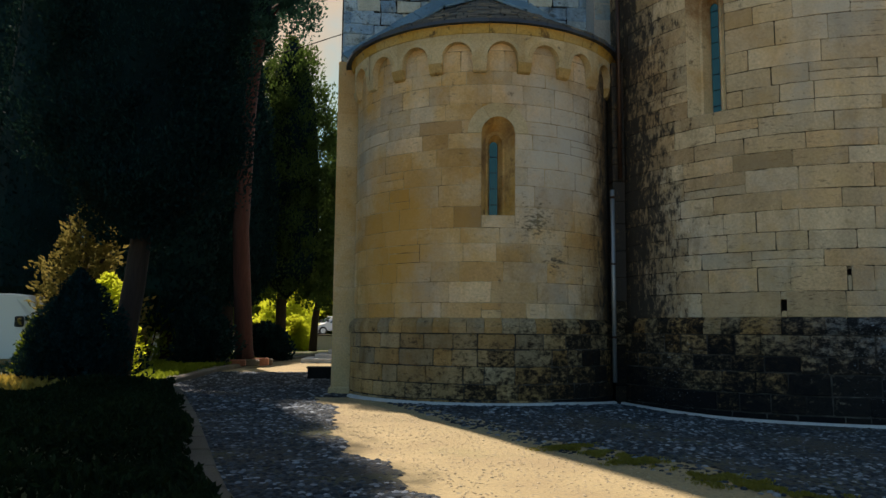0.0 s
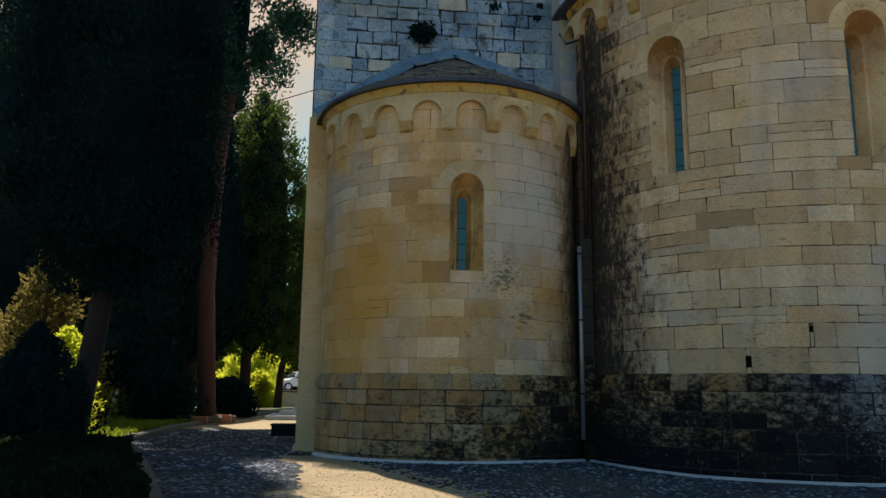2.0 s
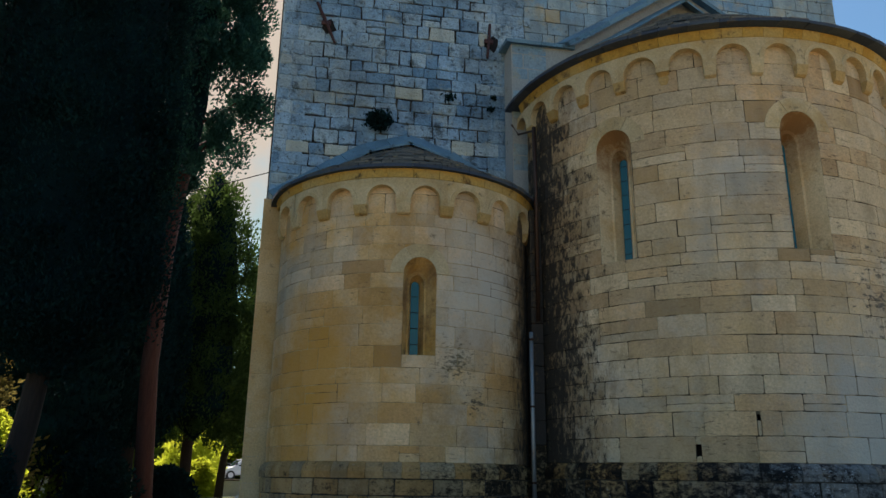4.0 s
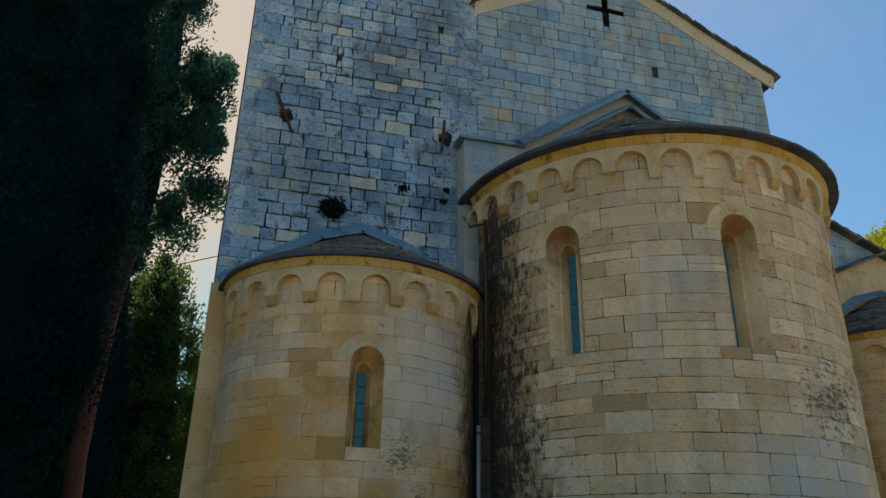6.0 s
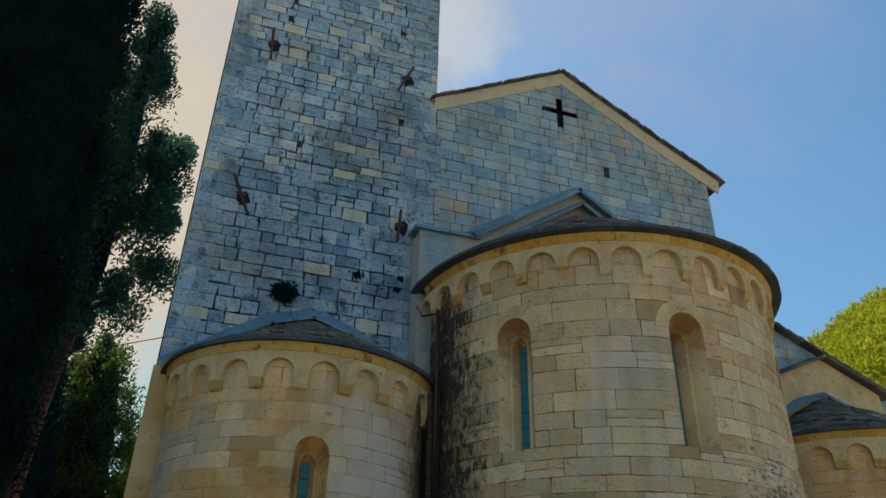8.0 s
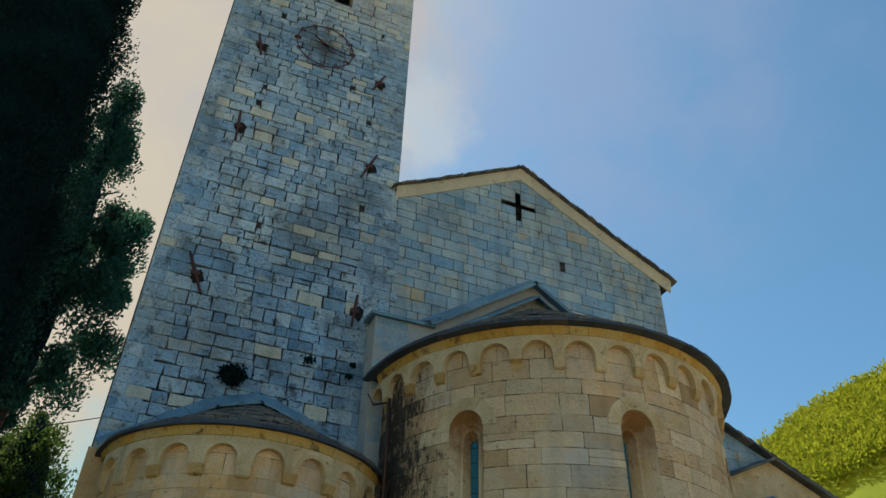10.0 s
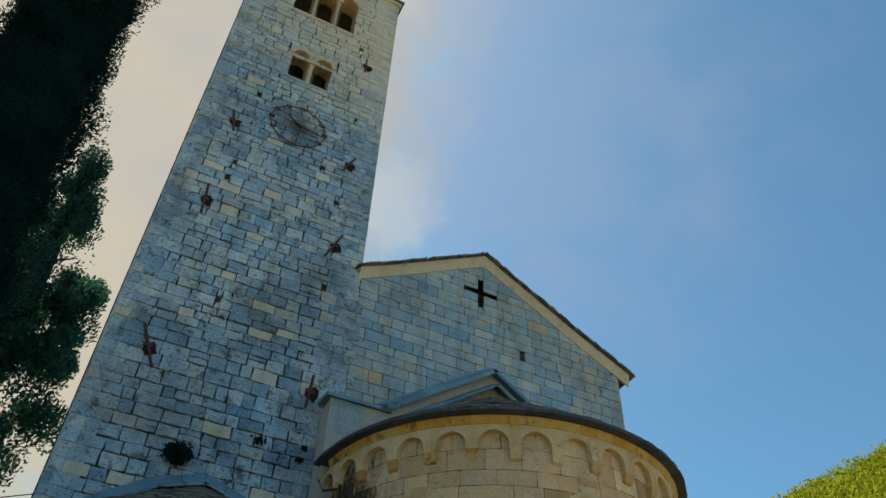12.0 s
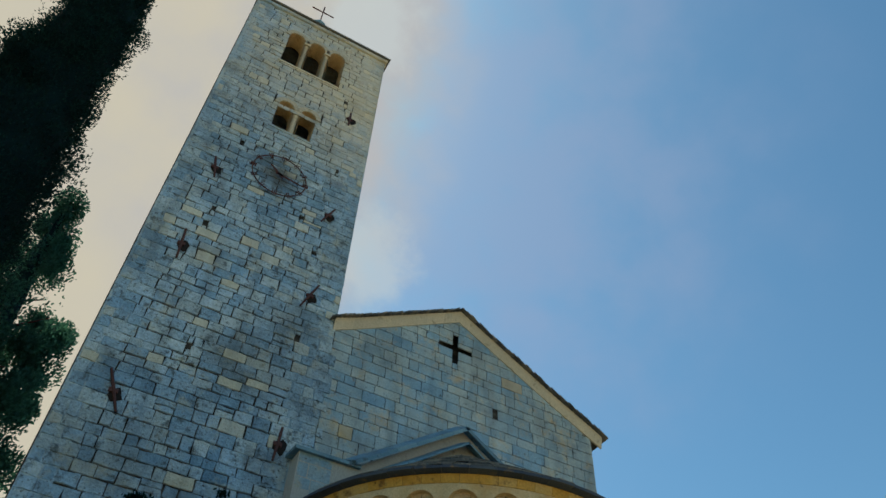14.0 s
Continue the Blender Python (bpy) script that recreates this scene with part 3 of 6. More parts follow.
def core(name, put, us, zs, holes, mat, parent, w=-0.009, thick=0.55):
    """The body of a wall behind its stones, open where the holes are."""
    us = sorted(set(us) | {h[k] for h in holes for k in (0, 1)})
    zs = sorted(set(zs) | {h[k] for h in holes for k in (2, 3)})
    heap = Heap()
    for i in range(len(us) - 1):
        for k in range(len(zs) - 1):
            mu, mz = (us[i] + us[i + 1]) / 2, (zs[k] + zs[k + 1]) / 2
            if any(h[0] < mu < h[1] and h[2] < mz < h[3] for h in holes):
                continue
            q = [(us[i], zs[k]), (us[i + 1], zs[k]), (us[i + 1], zs[k + 1]), (us[i], zs[k + 1])]
            heap.add([put(a, b, w) for a, b in q] + [put(a, b, w - thick) for a, b in q], [(0, 1, 2, 3), (7, 6, 5, 4)])
    top, bottom = zs[-1], zs[0]
    for i in range(len(us) - 1):
        for z, turn in ((top, 1), (bottom, -1)):
            heap.add([put(us[i], z, w), put(us[i + 1], z, w), put(us[i + 1], z, w - thick), put(us[i], z, w - thick)], [(0, 1, 2, 3)[::turn]])
    for u in (us[0], us[-1]):
        heap.add([put(u, bottom, w), put(u, top, w), put(u, top, w - thick), put(u, bottom, w - thick)], [(0, 1, 2, 3)])
    return heap.part(name, mat, parent)


def arch_line(uc, half, z0, spring, steps=10):
    """Round-headed outline, from the left foot over the crown to the right foot."""
    return [(uc - half, z0)] + [(uc - half * math.cos(math.pi * k / steps), spring + half * math.sin(math.pi * k / steps)) for k in range(steps + 1)] + [(uc + half, z0)]


def sheet_between(heap, a, b, closed=False):
    """A strip of quads between two rows of points of one length."""
    n = len(a)
    v = list(a) + list(b)
    heap.add(v, [(k, (k + 1) % n, n + (k + 1) % n, n + k) for k in range(n if closed else n - 1)])


def loft(heap, rings):
    """Rows of points of one length, joined by quads."""
    n = len(rings[0])
    heap.add([p for r in rings for p in r], [(n * k + i, n * k + i + 1, n * k + n + i + 1, n * k + n + i) for k in range(len(rings) - 1) for i in range(n - 1)])


def slit_window(parent, put, uc, half, z0, spring, slit_half, slit_top, shift=0.0, depth=0.42, hood=0.26, lining=None):
    """A splayed round-headed window with a dressed arch, a narrow leaded light and a sill."""
    outer = arch_line(uc, half, z0, spring)
    mid_half = half * 0.62
    um = uc + shift * 0.6
    mid = arch_line(um, mid_half, z0, spring - (half - mid_half) * 0.9)
    step_in = [(um + (a - um) * 0.80, b - (0.06 if b > z0 + 0.01 else 0)) for a, b in mid]
    inner = arch_line(uc + shift, slit_half, z0, slit_top - slit_half)
    h = Heap()
    loft(h, [[put(a, b, w) for a, b in row] for row, w in ((outer, 0.0), (mid, -depth * 0.55), (step_in, -depth * 0.57), (inner, -depth))])
    win = h.part("window", lining or M_REVEAL, parent, "narrow round-headed window with ochre-stained splayed reveal")
    steps = 3
    for k in range(steps):
        q = []
        for d, w in ((0.004, -0.10), (0.004, 0.006), (0.010, 0.013)):
            a0, a1 = math.pi * k / steps + d, math.pi * (k + 1) / steps - d
            turn_ = [a0 + (a1 - a0) * i / 5 for i in range(6)]
            q += [put(uc - r * math.cos(a), spring + r * math.sin(a), w) for r, row in ((half, turn_), (half + hood - d, turn_[::-1])) for a in row]
        v = Heap().add(q, [(12 * s + i, 12 * s + (i + 1) % 12, 12 * s + 12 + (i + 1) % 12, 12 * s + 12 + i) for s in range(2) for i in range(12)] + [(24 + i, 25 + i, 34 - i, 35 - i) for i in range(5)])
        v.part("voussoir", M_DRESSED, win)
    s = Heap().add([put(uc - half, z0, 0.004), put(uc + half, z0, 0.004), put(uc + shift + slit_half, z0 + 0.03, -depth), put(uc + shift - slit_half, z0 + 0.03, -depth)], [(0, 1, 2, 3)])
    s.part("window_sill", M_DRESSED, win)
    pane = [put(a, b, -depth + 0.02) for a, b in inner]
    Heap().add(pane, [tuple(range(len(pane)))[::-1]]).part("pane", M_GLASS, win, "narrow blue leaded glass light")
    z = z0 + 0.25
    while z < slit_top - 0.1:
        Heap().tube([put(uc + shift - slit_half, z, -depth + 0.03), put(uc + shift + slit_half, z, -depth + 0.03)], 0.006, 5).part("glazing_bar", M_CABLE, win)
        z += 0.3
    return win


def corbel_table(parent, put, us, width, z_foot, spring, half, top, rng, proud=0.12, broken=()):
    """Blind arches on corbels: one arch stone and one corbel a bay."""
    for n, u in enumerate(us):
        steps = 10
        arc = [(u - half * math.cos(math.pi * k / steps), spring + half * math.sin(math.pi * k / steps)) for k in range(steps + 1)]
        stilt = spring - 0.10
        low = [(u - width / 2, stilt), (u - half, stilt)] + arc + [(u + half, stilt), (u + width / 2, stilt)]
        high = [(u - width / 2, top)] * 2 + [(u + width / 2 * (2 * k / steps - 1), top) for k in range(steps + 1)] + [(u + width / 2, top)] * 2
        h = Heap()
        w = proud + rng.uniform(-0.006, 0.006)
        g = 0.004
        front_low = [put(a, b, w) for a, b in low]
        front_high = [put(a, b - g, w) for a, b in high]
        sheet_between(h, front_low, front_high)
        sheet_between(h, [put(a, b, -0.02) for a, b in low], front_low)
        # a raised rim round the arch
        rim_in = [put(a, b, w + 0.014) for a, b in arc]
        rim_out = [put(u + (a - u) * 1.26, spring + (b - spring) * 1.26, w + 0.014) for a, b in arc]
        base_in = [put(a, b, w - 0.02) for a, b in arc]
        base_out = [put(u + (a - u) * 1.28, spring + (b - spring) * 1.28, w - 0.004) for a, b in arc]
        sheet_between(h, rim_in, rim_out)
        sheet_between(h, base_in, rim_in)
        sheet_between(h, rim_out, base_out)
        h.part("arch_stone", M_DRESSED, parent)
        # the corbel to the left of the bay
        a, b = u - width / 2 - (width / 2 - half) * 0.96, u - width / 2 + (width / 2 - half) * 0.96
        c = Heap()
        levels = [(z_foot + 0.02, 0.03, 0.012), (z_foot + 0.05, w * 0.60, 0.008), (stilt - 0.05, w * 0.95, 0.004), (stilt + 0.002, w * 1.04, 0.0)]
        if n in broken:
            levels = [(z_foot, 0.005, 0.06), (z_foot + 0.1, 0.03, 0.02), (stilt - 0.05, 0.03, 0.03), (stilt + 0.002, w * 0.9, 0.0)]
        v = []
        for z, ww, inset in levels:
            v += [put(a + inset, z, -0.02), put(a + inset, z, ww), put(b - inset, z, ww), put(b - inset, z, -0.02)]
        fs = [(4 * r + i, 4 * r + i + 1, 4 * r + 5 + i, 4 * r + 4 + i) for r in range(3) for i in range(3)] + [(0, 1, 2, 3)]
        c.add(v, fs)
        c.part("corbel", M_CORBEL if rng.random() < 0.6 else M_DRESSED, parent)


def cone_roof(parent, cx, cy, r, z0, apex, rng, a0=-92, a1=92, rows=14, label=""):
    """Courses of thin slates on half a cone: a deck, and rings of uneven slates over it."""
    deck = Heap()
    n = 48
    ang = [radians(a0 + (a1 - a0) * k / n) for k in range(n + 1)]
    rim = [(cx + (r - 0.07) * math.sin(a), cy - (r - 0.07) * math.cos(a), z0) for a in ang]
    under = [(x, y, z - 0.05) for x, y, z in rim]
    tip = (cx, cy, apex)
    deck.add(rim + [tip], [(k, k + 1, n + 1) for k in range(n)])
    sheet_between(deck, under, rim)
    inner = [(cx + (r - 0.5) * math.sin(a), cy - (r - 0.5) * math.cos(a), z0 - 0.05) for a in ang]
    sheet_between(deck, inner, under)
    roof = deck.part("roof", M_SLATE, parent, label)
    # the eave: large thin slabs laid edge to edge, that stand out over the cornice
    slabs = max(12, int(radians(a1 - a0) * r / 0.55))
    for k in range(slabs):
        s0, s1 = radians(a0 + (a1 - a0) * k / slabs) + 0.0012, radians(a0 + (a1 - a0) * (k + 1) / slabs) - 0.0012
        lip, lift = rng.uniform(0.035, 0.055), rng.uniform(-0.005, 0.005)
        v = [(cx + rr * math.sin(s), cy - rr * math.cos(s), zz + lift) for rr, z_low, z_high in ((r - 0.45, z0 - 0.052, z0 - 0.01), (r + lip, z0 - 0.058, z0 + 0.004)) for s in (s0, (s0 + s1) / 2, s1) for zz in (z_low, z_high)]
        Heap().add(v, [(0, 2, 8, 6), (2, 4, 10, 8), (6, 8, 9, 7), (8, 10, 11, 9), (7, 9, 3, 1), (9, 11, 5, 3), (0, 6, 7, 1), (4, 5, 11, 10)]).part("eave_slab", M_EAVE, roof)
    for k in range(rows):
        t0, t1 = k / rows, min(1.0, (k + 1.25) / rows)
        ra, rb = r * (1 - t0) + 0.03, r * (1 - t1)
        za, zb = z0 + (apex - z0) * t0 + 0.035, z0 + (apex - z0) * t1 + 0.02
        count = max(3, int(radians(a1 - a0) * ra / 0.30))
        cuts = [radians(a0 + (a1 - a0) * (i + rng.uniform(-0.25, 0.25) * (0 < i < count)) / count) for i in range(count + 1)]
        h = Heap()
        for i in range(count):
            jz, jr = rng.uniform(-0.010, 0.014), (rng.uniform(-0.03, 0.012) if k < 3 else rng.uniform(-0.06, 0.035))
            q = []
            for rr, zz in ((ra + jr, za + jz), (rb, zb + jz)):
                for a in (cuts[i] + 0.004, cuts[i + 1] - 0.004):
                    q.append((cx + rr * math.sin(a), cy - rr * math.cos(a), zz))
            low = [(x, y, z - 0.030) for x, y, z in q]
            h.add(q + low, [(0, 1, 3, 2), (4, 5, 1, 0), (5, 7, 3, 1), (6, 4, 0, 2), (4, 6, 7, 5)])
        h.part("slate_course", M_SLATE, roof, kind="stuff")
    return roof


def coping(parent, line, width, thick, rng, name="coping_slab", y=0.0, mat=None, piece=0.62, fall=0.11):
    """Slabs laid end to end along a roof edge in a plane that faces the viewer; line of (x, z)."""
    for (xa, za), (xb, zb) in zip(line, line[1:]):
        length = math.hypot(xb - xa, zb - za)
        count = max(1, round(length / piece))
        dx, dz = (xb - xa) / length, (zb - za) / length
        nx, nz = -dz, dx
        if nz < 0:
            nx, nz = -nx, -nz
        for k in range(count):
            s0, s1 = length * k / count + 0.006, length * (k + 1) / count - 0.006
            lift = rng.uniform(-0.008, 0.012)
            h = Heap()
            v = []
            for yy, drop in ((y - width, 0.06 - fall), (y, 0.06)):
                for s, t in ((s0, 0), (s1, 0), (s1, thick), (s0, thick)):
                    v.append((xa + dx * s + nx * (t + lift + drop), yy, za + dz * s + nz * (t + lift + drop)))
            h.add(v, [(0, 1, 2, 3), (7, 6, 5, 4), (3, 2, 6, 7), (0, 3, 7, 4), (1, 5, 6, 2), (0, 4, 5, 1)])
            h.part(name, mat or M_COPING, parent)

# ---- ground ----


def ground_z(x, y):
    """Nearly level; it falls a hand's width towards the great apse."""
    k = min(1.0, max(0.0, (x - 3.0) / 3.0))
    return -0.14 * k * k * (3 - 2 * k)


def kerb_x(y):
    """The inner edge of the kerb between path and planting."""
    pts = [(-60, 12.0), (0, 1.0), (6.0, -1.17), (11.0, -2.55), (16.3, -4.15), (17.3, -4.75), (23.5, -4.95), (31.2, -4.62), (38.6, -3.3), (60, 1.0)]
    for (ya, xa), (yb, xb) in zip(pts, pts[1:]):
        if y <= yb:
            return xa + (xb - xa) * (y - ya) / (yb - ya)
    return pts[-1][1]


def steps_to(*limits):
    out = []
    for a, b, s in limits:
        out += list(np.arange(a, b, s))
    return out


xs = steps_to((-3000, -300, 300), (-300, -60, 30), (-60, -14, 4), (-14, 16, 0.5), (16, 60, 4), (60, 300, 30), (300, 3001, 300))
ys = steps_to((-3000, -300, 300), (-300, -40, 30), (-40, 0, 4), (0, 30, 0.5), (30, 80, 4), (80, 300, 30), (300, 3001, 300))
gv = [(x, y, ground_z(x, y) + 0.012 * noise.noise((x * 0.8, y * 0.8, 0))) for y in ys for x in xs]
gf = [(j * len(xs) + i, j * len(xs) + i + 1, (j + 1) * len(xs) + i + 1, (j + 1) * len(xs) + i) for j in range(len(ys) - 1) for i in range(len(xs) - 1)]
ground = new("ground", data("ground", gv, gf, M_GROUND, True))
tagged(ground, "beige gravel and earth ground with worn mossy patches", "ground", kind="structure")



def is_worn_sunlit(x, y):
    """Where worn earth lies pale; its outline follows the sunlit strip, painting that light."""
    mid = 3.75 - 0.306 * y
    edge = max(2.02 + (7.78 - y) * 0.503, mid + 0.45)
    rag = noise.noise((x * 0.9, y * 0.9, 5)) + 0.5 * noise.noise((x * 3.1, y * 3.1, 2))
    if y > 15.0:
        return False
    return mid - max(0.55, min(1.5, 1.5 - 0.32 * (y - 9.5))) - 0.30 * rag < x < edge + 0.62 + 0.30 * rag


# bed of the path, dark between the pebbles; its tone also paints shade beside the sunlit strip
bv, bf = [], []
CELL = 0.05
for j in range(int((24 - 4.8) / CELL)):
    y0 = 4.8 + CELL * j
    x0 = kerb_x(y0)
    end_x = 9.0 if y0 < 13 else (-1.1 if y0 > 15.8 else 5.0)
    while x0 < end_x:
        if not is_worn_sunlit(x0 + CELL / 2, y0 + CELL / 2):
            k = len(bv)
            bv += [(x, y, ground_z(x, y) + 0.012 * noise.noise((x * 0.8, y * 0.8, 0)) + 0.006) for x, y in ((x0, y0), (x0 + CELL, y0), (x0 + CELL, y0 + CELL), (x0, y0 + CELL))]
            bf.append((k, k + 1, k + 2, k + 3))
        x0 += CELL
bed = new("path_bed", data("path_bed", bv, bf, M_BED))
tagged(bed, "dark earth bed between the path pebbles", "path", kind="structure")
# pebbles of the path, flattened and bedded
rng = random.Random(5)
ico = [(0, 0, 1)] + [(math.cos(a) * 0.86, math.sin(a) * 0.86, 0.5) for a in [2 * math.pi * k / 6 for k in range(6)]] + [(math.cos(a) * 1.05, math.sin(a) * 1.05, -0.3) for a in [2 * math.pi * k / 6 for k in range(6)]]
ico_f = [(0, 1 + k, 1 + (k + 1) % 6) for k in range(6)] + [(1 + k, 7 + k, 7 + (k + 1) % 6, 1 + (k + 1) % 6) for k in range(6)]
heap = Heap()
y = 5.2
while y < 24:
    size = 0.031 if y < 12 else 0.045
    x = kerb_x(y) + 0.05
    right = 8.6 if y < 13 else (-1.1 if y > 15.8 else 5.0)
    while x < right:
        r = size * rng.uniform(0.6, 1.15)
        worn = is_worn_sunlit(x, y)
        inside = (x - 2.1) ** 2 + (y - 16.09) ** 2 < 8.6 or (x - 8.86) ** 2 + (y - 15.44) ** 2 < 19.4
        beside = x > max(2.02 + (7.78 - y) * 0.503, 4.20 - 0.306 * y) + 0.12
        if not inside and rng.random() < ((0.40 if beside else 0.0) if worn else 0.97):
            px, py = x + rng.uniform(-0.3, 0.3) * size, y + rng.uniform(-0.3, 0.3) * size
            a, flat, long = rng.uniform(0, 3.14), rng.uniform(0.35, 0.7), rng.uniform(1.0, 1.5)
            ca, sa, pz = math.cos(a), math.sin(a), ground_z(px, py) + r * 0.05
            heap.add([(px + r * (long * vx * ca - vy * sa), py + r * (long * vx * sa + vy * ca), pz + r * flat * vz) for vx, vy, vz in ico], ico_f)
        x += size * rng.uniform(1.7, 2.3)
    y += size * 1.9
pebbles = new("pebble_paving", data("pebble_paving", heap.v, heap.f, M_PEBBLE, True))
tagged(pebbles, "grey river pebbles bedded in the churchyard path", "paving", kind="stuff")

# loose pale gravel on the worn line
rng = random.Random(6)
heap = Heap()
for _ in range(4500):
    y = rng.uniform(5.0, 15.0)
    x = 3.75 - 0.306 * y + rng.uniform(-1.3, 1.3)
    if is_worn_sunlit(x, y) and (x - 2.1) ** 2 + (y - 16.09) ** 2 > 8.8:
        r = rng.uniform(0.004, 0.012) * (1.6 if rng.random() < 0.06 else 1)
        a = rng.uniform(0, 3.14)
        ca, sa, pz = math.cos(a), math.sin(a), ground_z(x, y) + 0.012 * noise.noise((x * 0.8, y * 0.8, 0)) + r * 0.2
        heap.add([(x + r * (1.3 * vx * ca - vy * sa), y + r * (1.3 * vx * sa + vy * ca), pz + r * 0.6 * vz) for vx, vy, vz in ico], ico_f)
gravel = new("gravel", data("gravel", heap.v, heap.f, M_GRAVEL, True))
tagged(gravel, "loose pale gravel on the worn path", "gravel", kind="stuff")

# kerb stones between path and planting
kerb = thing("kerb", "weathered stone kerb along the planted border", "kerb", (-3, 12, 0), kind="structure")
kerb.location = (0, 0, 0)
y = -5.9
while y < 40:
    step = 0.9 if y < 24 else 2.4
    a, b = kerb_x(y), kerb_x(y + step - 0.02)
    h = Heap()
    v = []
    for z, d in ((-0.05, 0.0), (0.10, 0.0), (0.125, 0.025)):
        v += [(a - d, y + d, z), (b - d, y + step - 0.02 - d, z), (b - 0.27 + d, y + step - 0.02 - d, z), (a - 0.27 + d, y + d, z)]
    h.add(v, [(4 * r + i, 4 * r + (i + 1) % 4, 4 * r + 4 + (i + 1) % 4, 4 * r + 4 + i) for r in range(2) for i in range(4)] + [(8, 9, 10, 11)])
    h.part("kerb_stone", M_KERB, kerb)
    y += step

# planted border
lv, lf = [], []
ly = steps_to((-6, 40, 1.0), (40, 70, 5))
for y in ly:
    xk = kerb_x(y) - 0.26
    for k in range(13):
        x = xk - (k / 12) ** 1.6 * 24
        lv.append((x, y, 0.09 + 0.05 * noise.noise((x * 0.5, y * 0.5, 1)) + 0.02 * min(1, k)))
lf = [(j * 13 + i, j * 13 + i + 1, (j + 1) * 13 + i + 1, (j + 1) * 13 + i) for j in range(len(ly) - 1) for i in range(12)]
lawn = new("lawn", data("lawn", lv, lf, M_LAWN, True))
tagged(lawn, "shaded lawn and bare soil under the trees", "lawn", kind="structure")

# pale cement strip at the foot of the apses
strip = Heap()
for cx, cy, r, a0, a1 in ((2.10, 16.09, 2.82, -72, 58), (8.86, 15.44, 4.30, -78, 60)):
    n = 60
    for wa, za, wb, zb in ((0.0, 0.05, 0.07, 0.045), (0.07, 0.045, 0.09, -0.02)):
        row = lambda w, z: [(cx + (r + w + 0.012 * noise.noise((k * 0.4, r, 0))) * math.sin(radians(a0 + (a1 - a0) * k / n)), cy - (r + w + 0.012 * noise.noise((k * 0.4, r, 0))) * math.cos(radians(a0 + (a1 - a0) * k / n))) for k in range(n + 1)]
        A = [(x, y, ground_z(x, y) + za) for x, y in row(wa, za)]
        B = [(x, y, ground_z(x, y) + zb) for x, y in row(wb, zb)]
        sheet_between(strip, A, B)
foot = new("cement_strip", data("cement_strip", strip.v, strip.f, M_CEMENT, True))
tagged(foot, "pale cement fillet along the foot of the walls", "cement strip", kind="structure")

# ---- bell tower ----
rng = random.Random(11)
TY = 16.06
tower_left = lambda z: -1.0 + 0.0055 * z
tower_right = lambda z: 5.02 - 0.0045 * z
tower = thing("bell_tower", "tall grey ashlar bell tower with clock and arched belfry", "bell tower")
put_t = flat_map(TY)
TRI = [(0.77 + 0.89 * k, 1.43 + 0.89 * k) for k in range(3)]
BI = [(1.29, 1.87), (2.15, 2.73)]
tri_z, tri_spring, bi_z, bi_spring = 27.72, 29.80, 23.55, 25.00
t_holes = [(a, b, tri_z, tri_spring + (b - a) / 2) for a, b in TRI] + [(a, b, bi_z, bi_spring + (b - a) / 2) for a, b in BI]
t_holes += [(TRI[0][1], TRI[1][0], tri_z, tri_spring), (TRI[1][1], TRI[2][0], tri_z, tri_spring), (BI[0][1], BI[1][0], bi_z, bi_spring)]
t_holes.append((4.03, 4.36, 28.85, 29.35))
core("wall", put_t, [-0.99] + [k * 0.5 for k in range(0, 10)] + [4.93], [-0.2, 7, 15, 31.35], t_holes, M_MORTAR, tower, -0.032, 0.7)
for box_ in ((4.0, 4.93, TY + 0.02, TY + 5.9, -0.2, 31.35), (-0.96, -0.3, TY + 0.02, TY + 5.9, -0.2, 31.35), (-0.3, 4.0, TY + 5.2, TY + 5.9, -0.2, 31.35)):
    h = Heap()
    h.box(*box_)
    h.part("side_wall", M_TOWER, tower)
for z_, top_ in ((20.0, 23.3), (30.9, 31.3)):
    h = Heap()
    h.box(-0.3, 4.0, TY + 0.7, TY + 5.2, z_, top_)
    h.part("belfry_floor", M_TOWER, tower)
levels = courses(0.0, 31.35, 0.30, rng, 0.28)
ring_holes = t_holes + [(TRI[0][0] - 0.16, TRI[2][1] + 0.16, tri_spring, tri_spring + 0.62), (BI[0][0] - 0.22, BI[1][1] + 0.22, bi_spring, bi_spring + 0.55)]
holes_small = [(u, u + 0.14, z, z + 0.2) for u, z in ((0.45, 17.7), (3.75, 18.3), (3.85, 14.9), (0.55, 21.9), (3.9, 22.6), (1.2, 13.4), (3.1, 19.6), (3.6, 26.9), (0.5, 18.4))]
ring_holes += holes_small
stones = list(lay(put_t, lambda z: (tower_left(z), tower_right(z) + (0.16 * (int(z * 3.5) % 2) if 9 < z < 15.2 else 0)), levels, 0.46, ring_holes, rng, 0.020, 0.015, 0.018, (0.003, 0.012, 0.010), 0.02))
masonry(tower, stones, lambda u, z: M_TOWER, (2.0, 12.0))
for u, z in [(h[0], h[2]) for h in holes_small] + [(4.03, 28.85)]:
    h = Heap()
    wide, tall = (0.33, 0.5) if z > 28 else (0.14, 0.2)
    h.box(u, u + wide, TY + 0.2, TY + 0.24, z, z + tall)
    h.part("putlog_hole", M_DARK, tower)
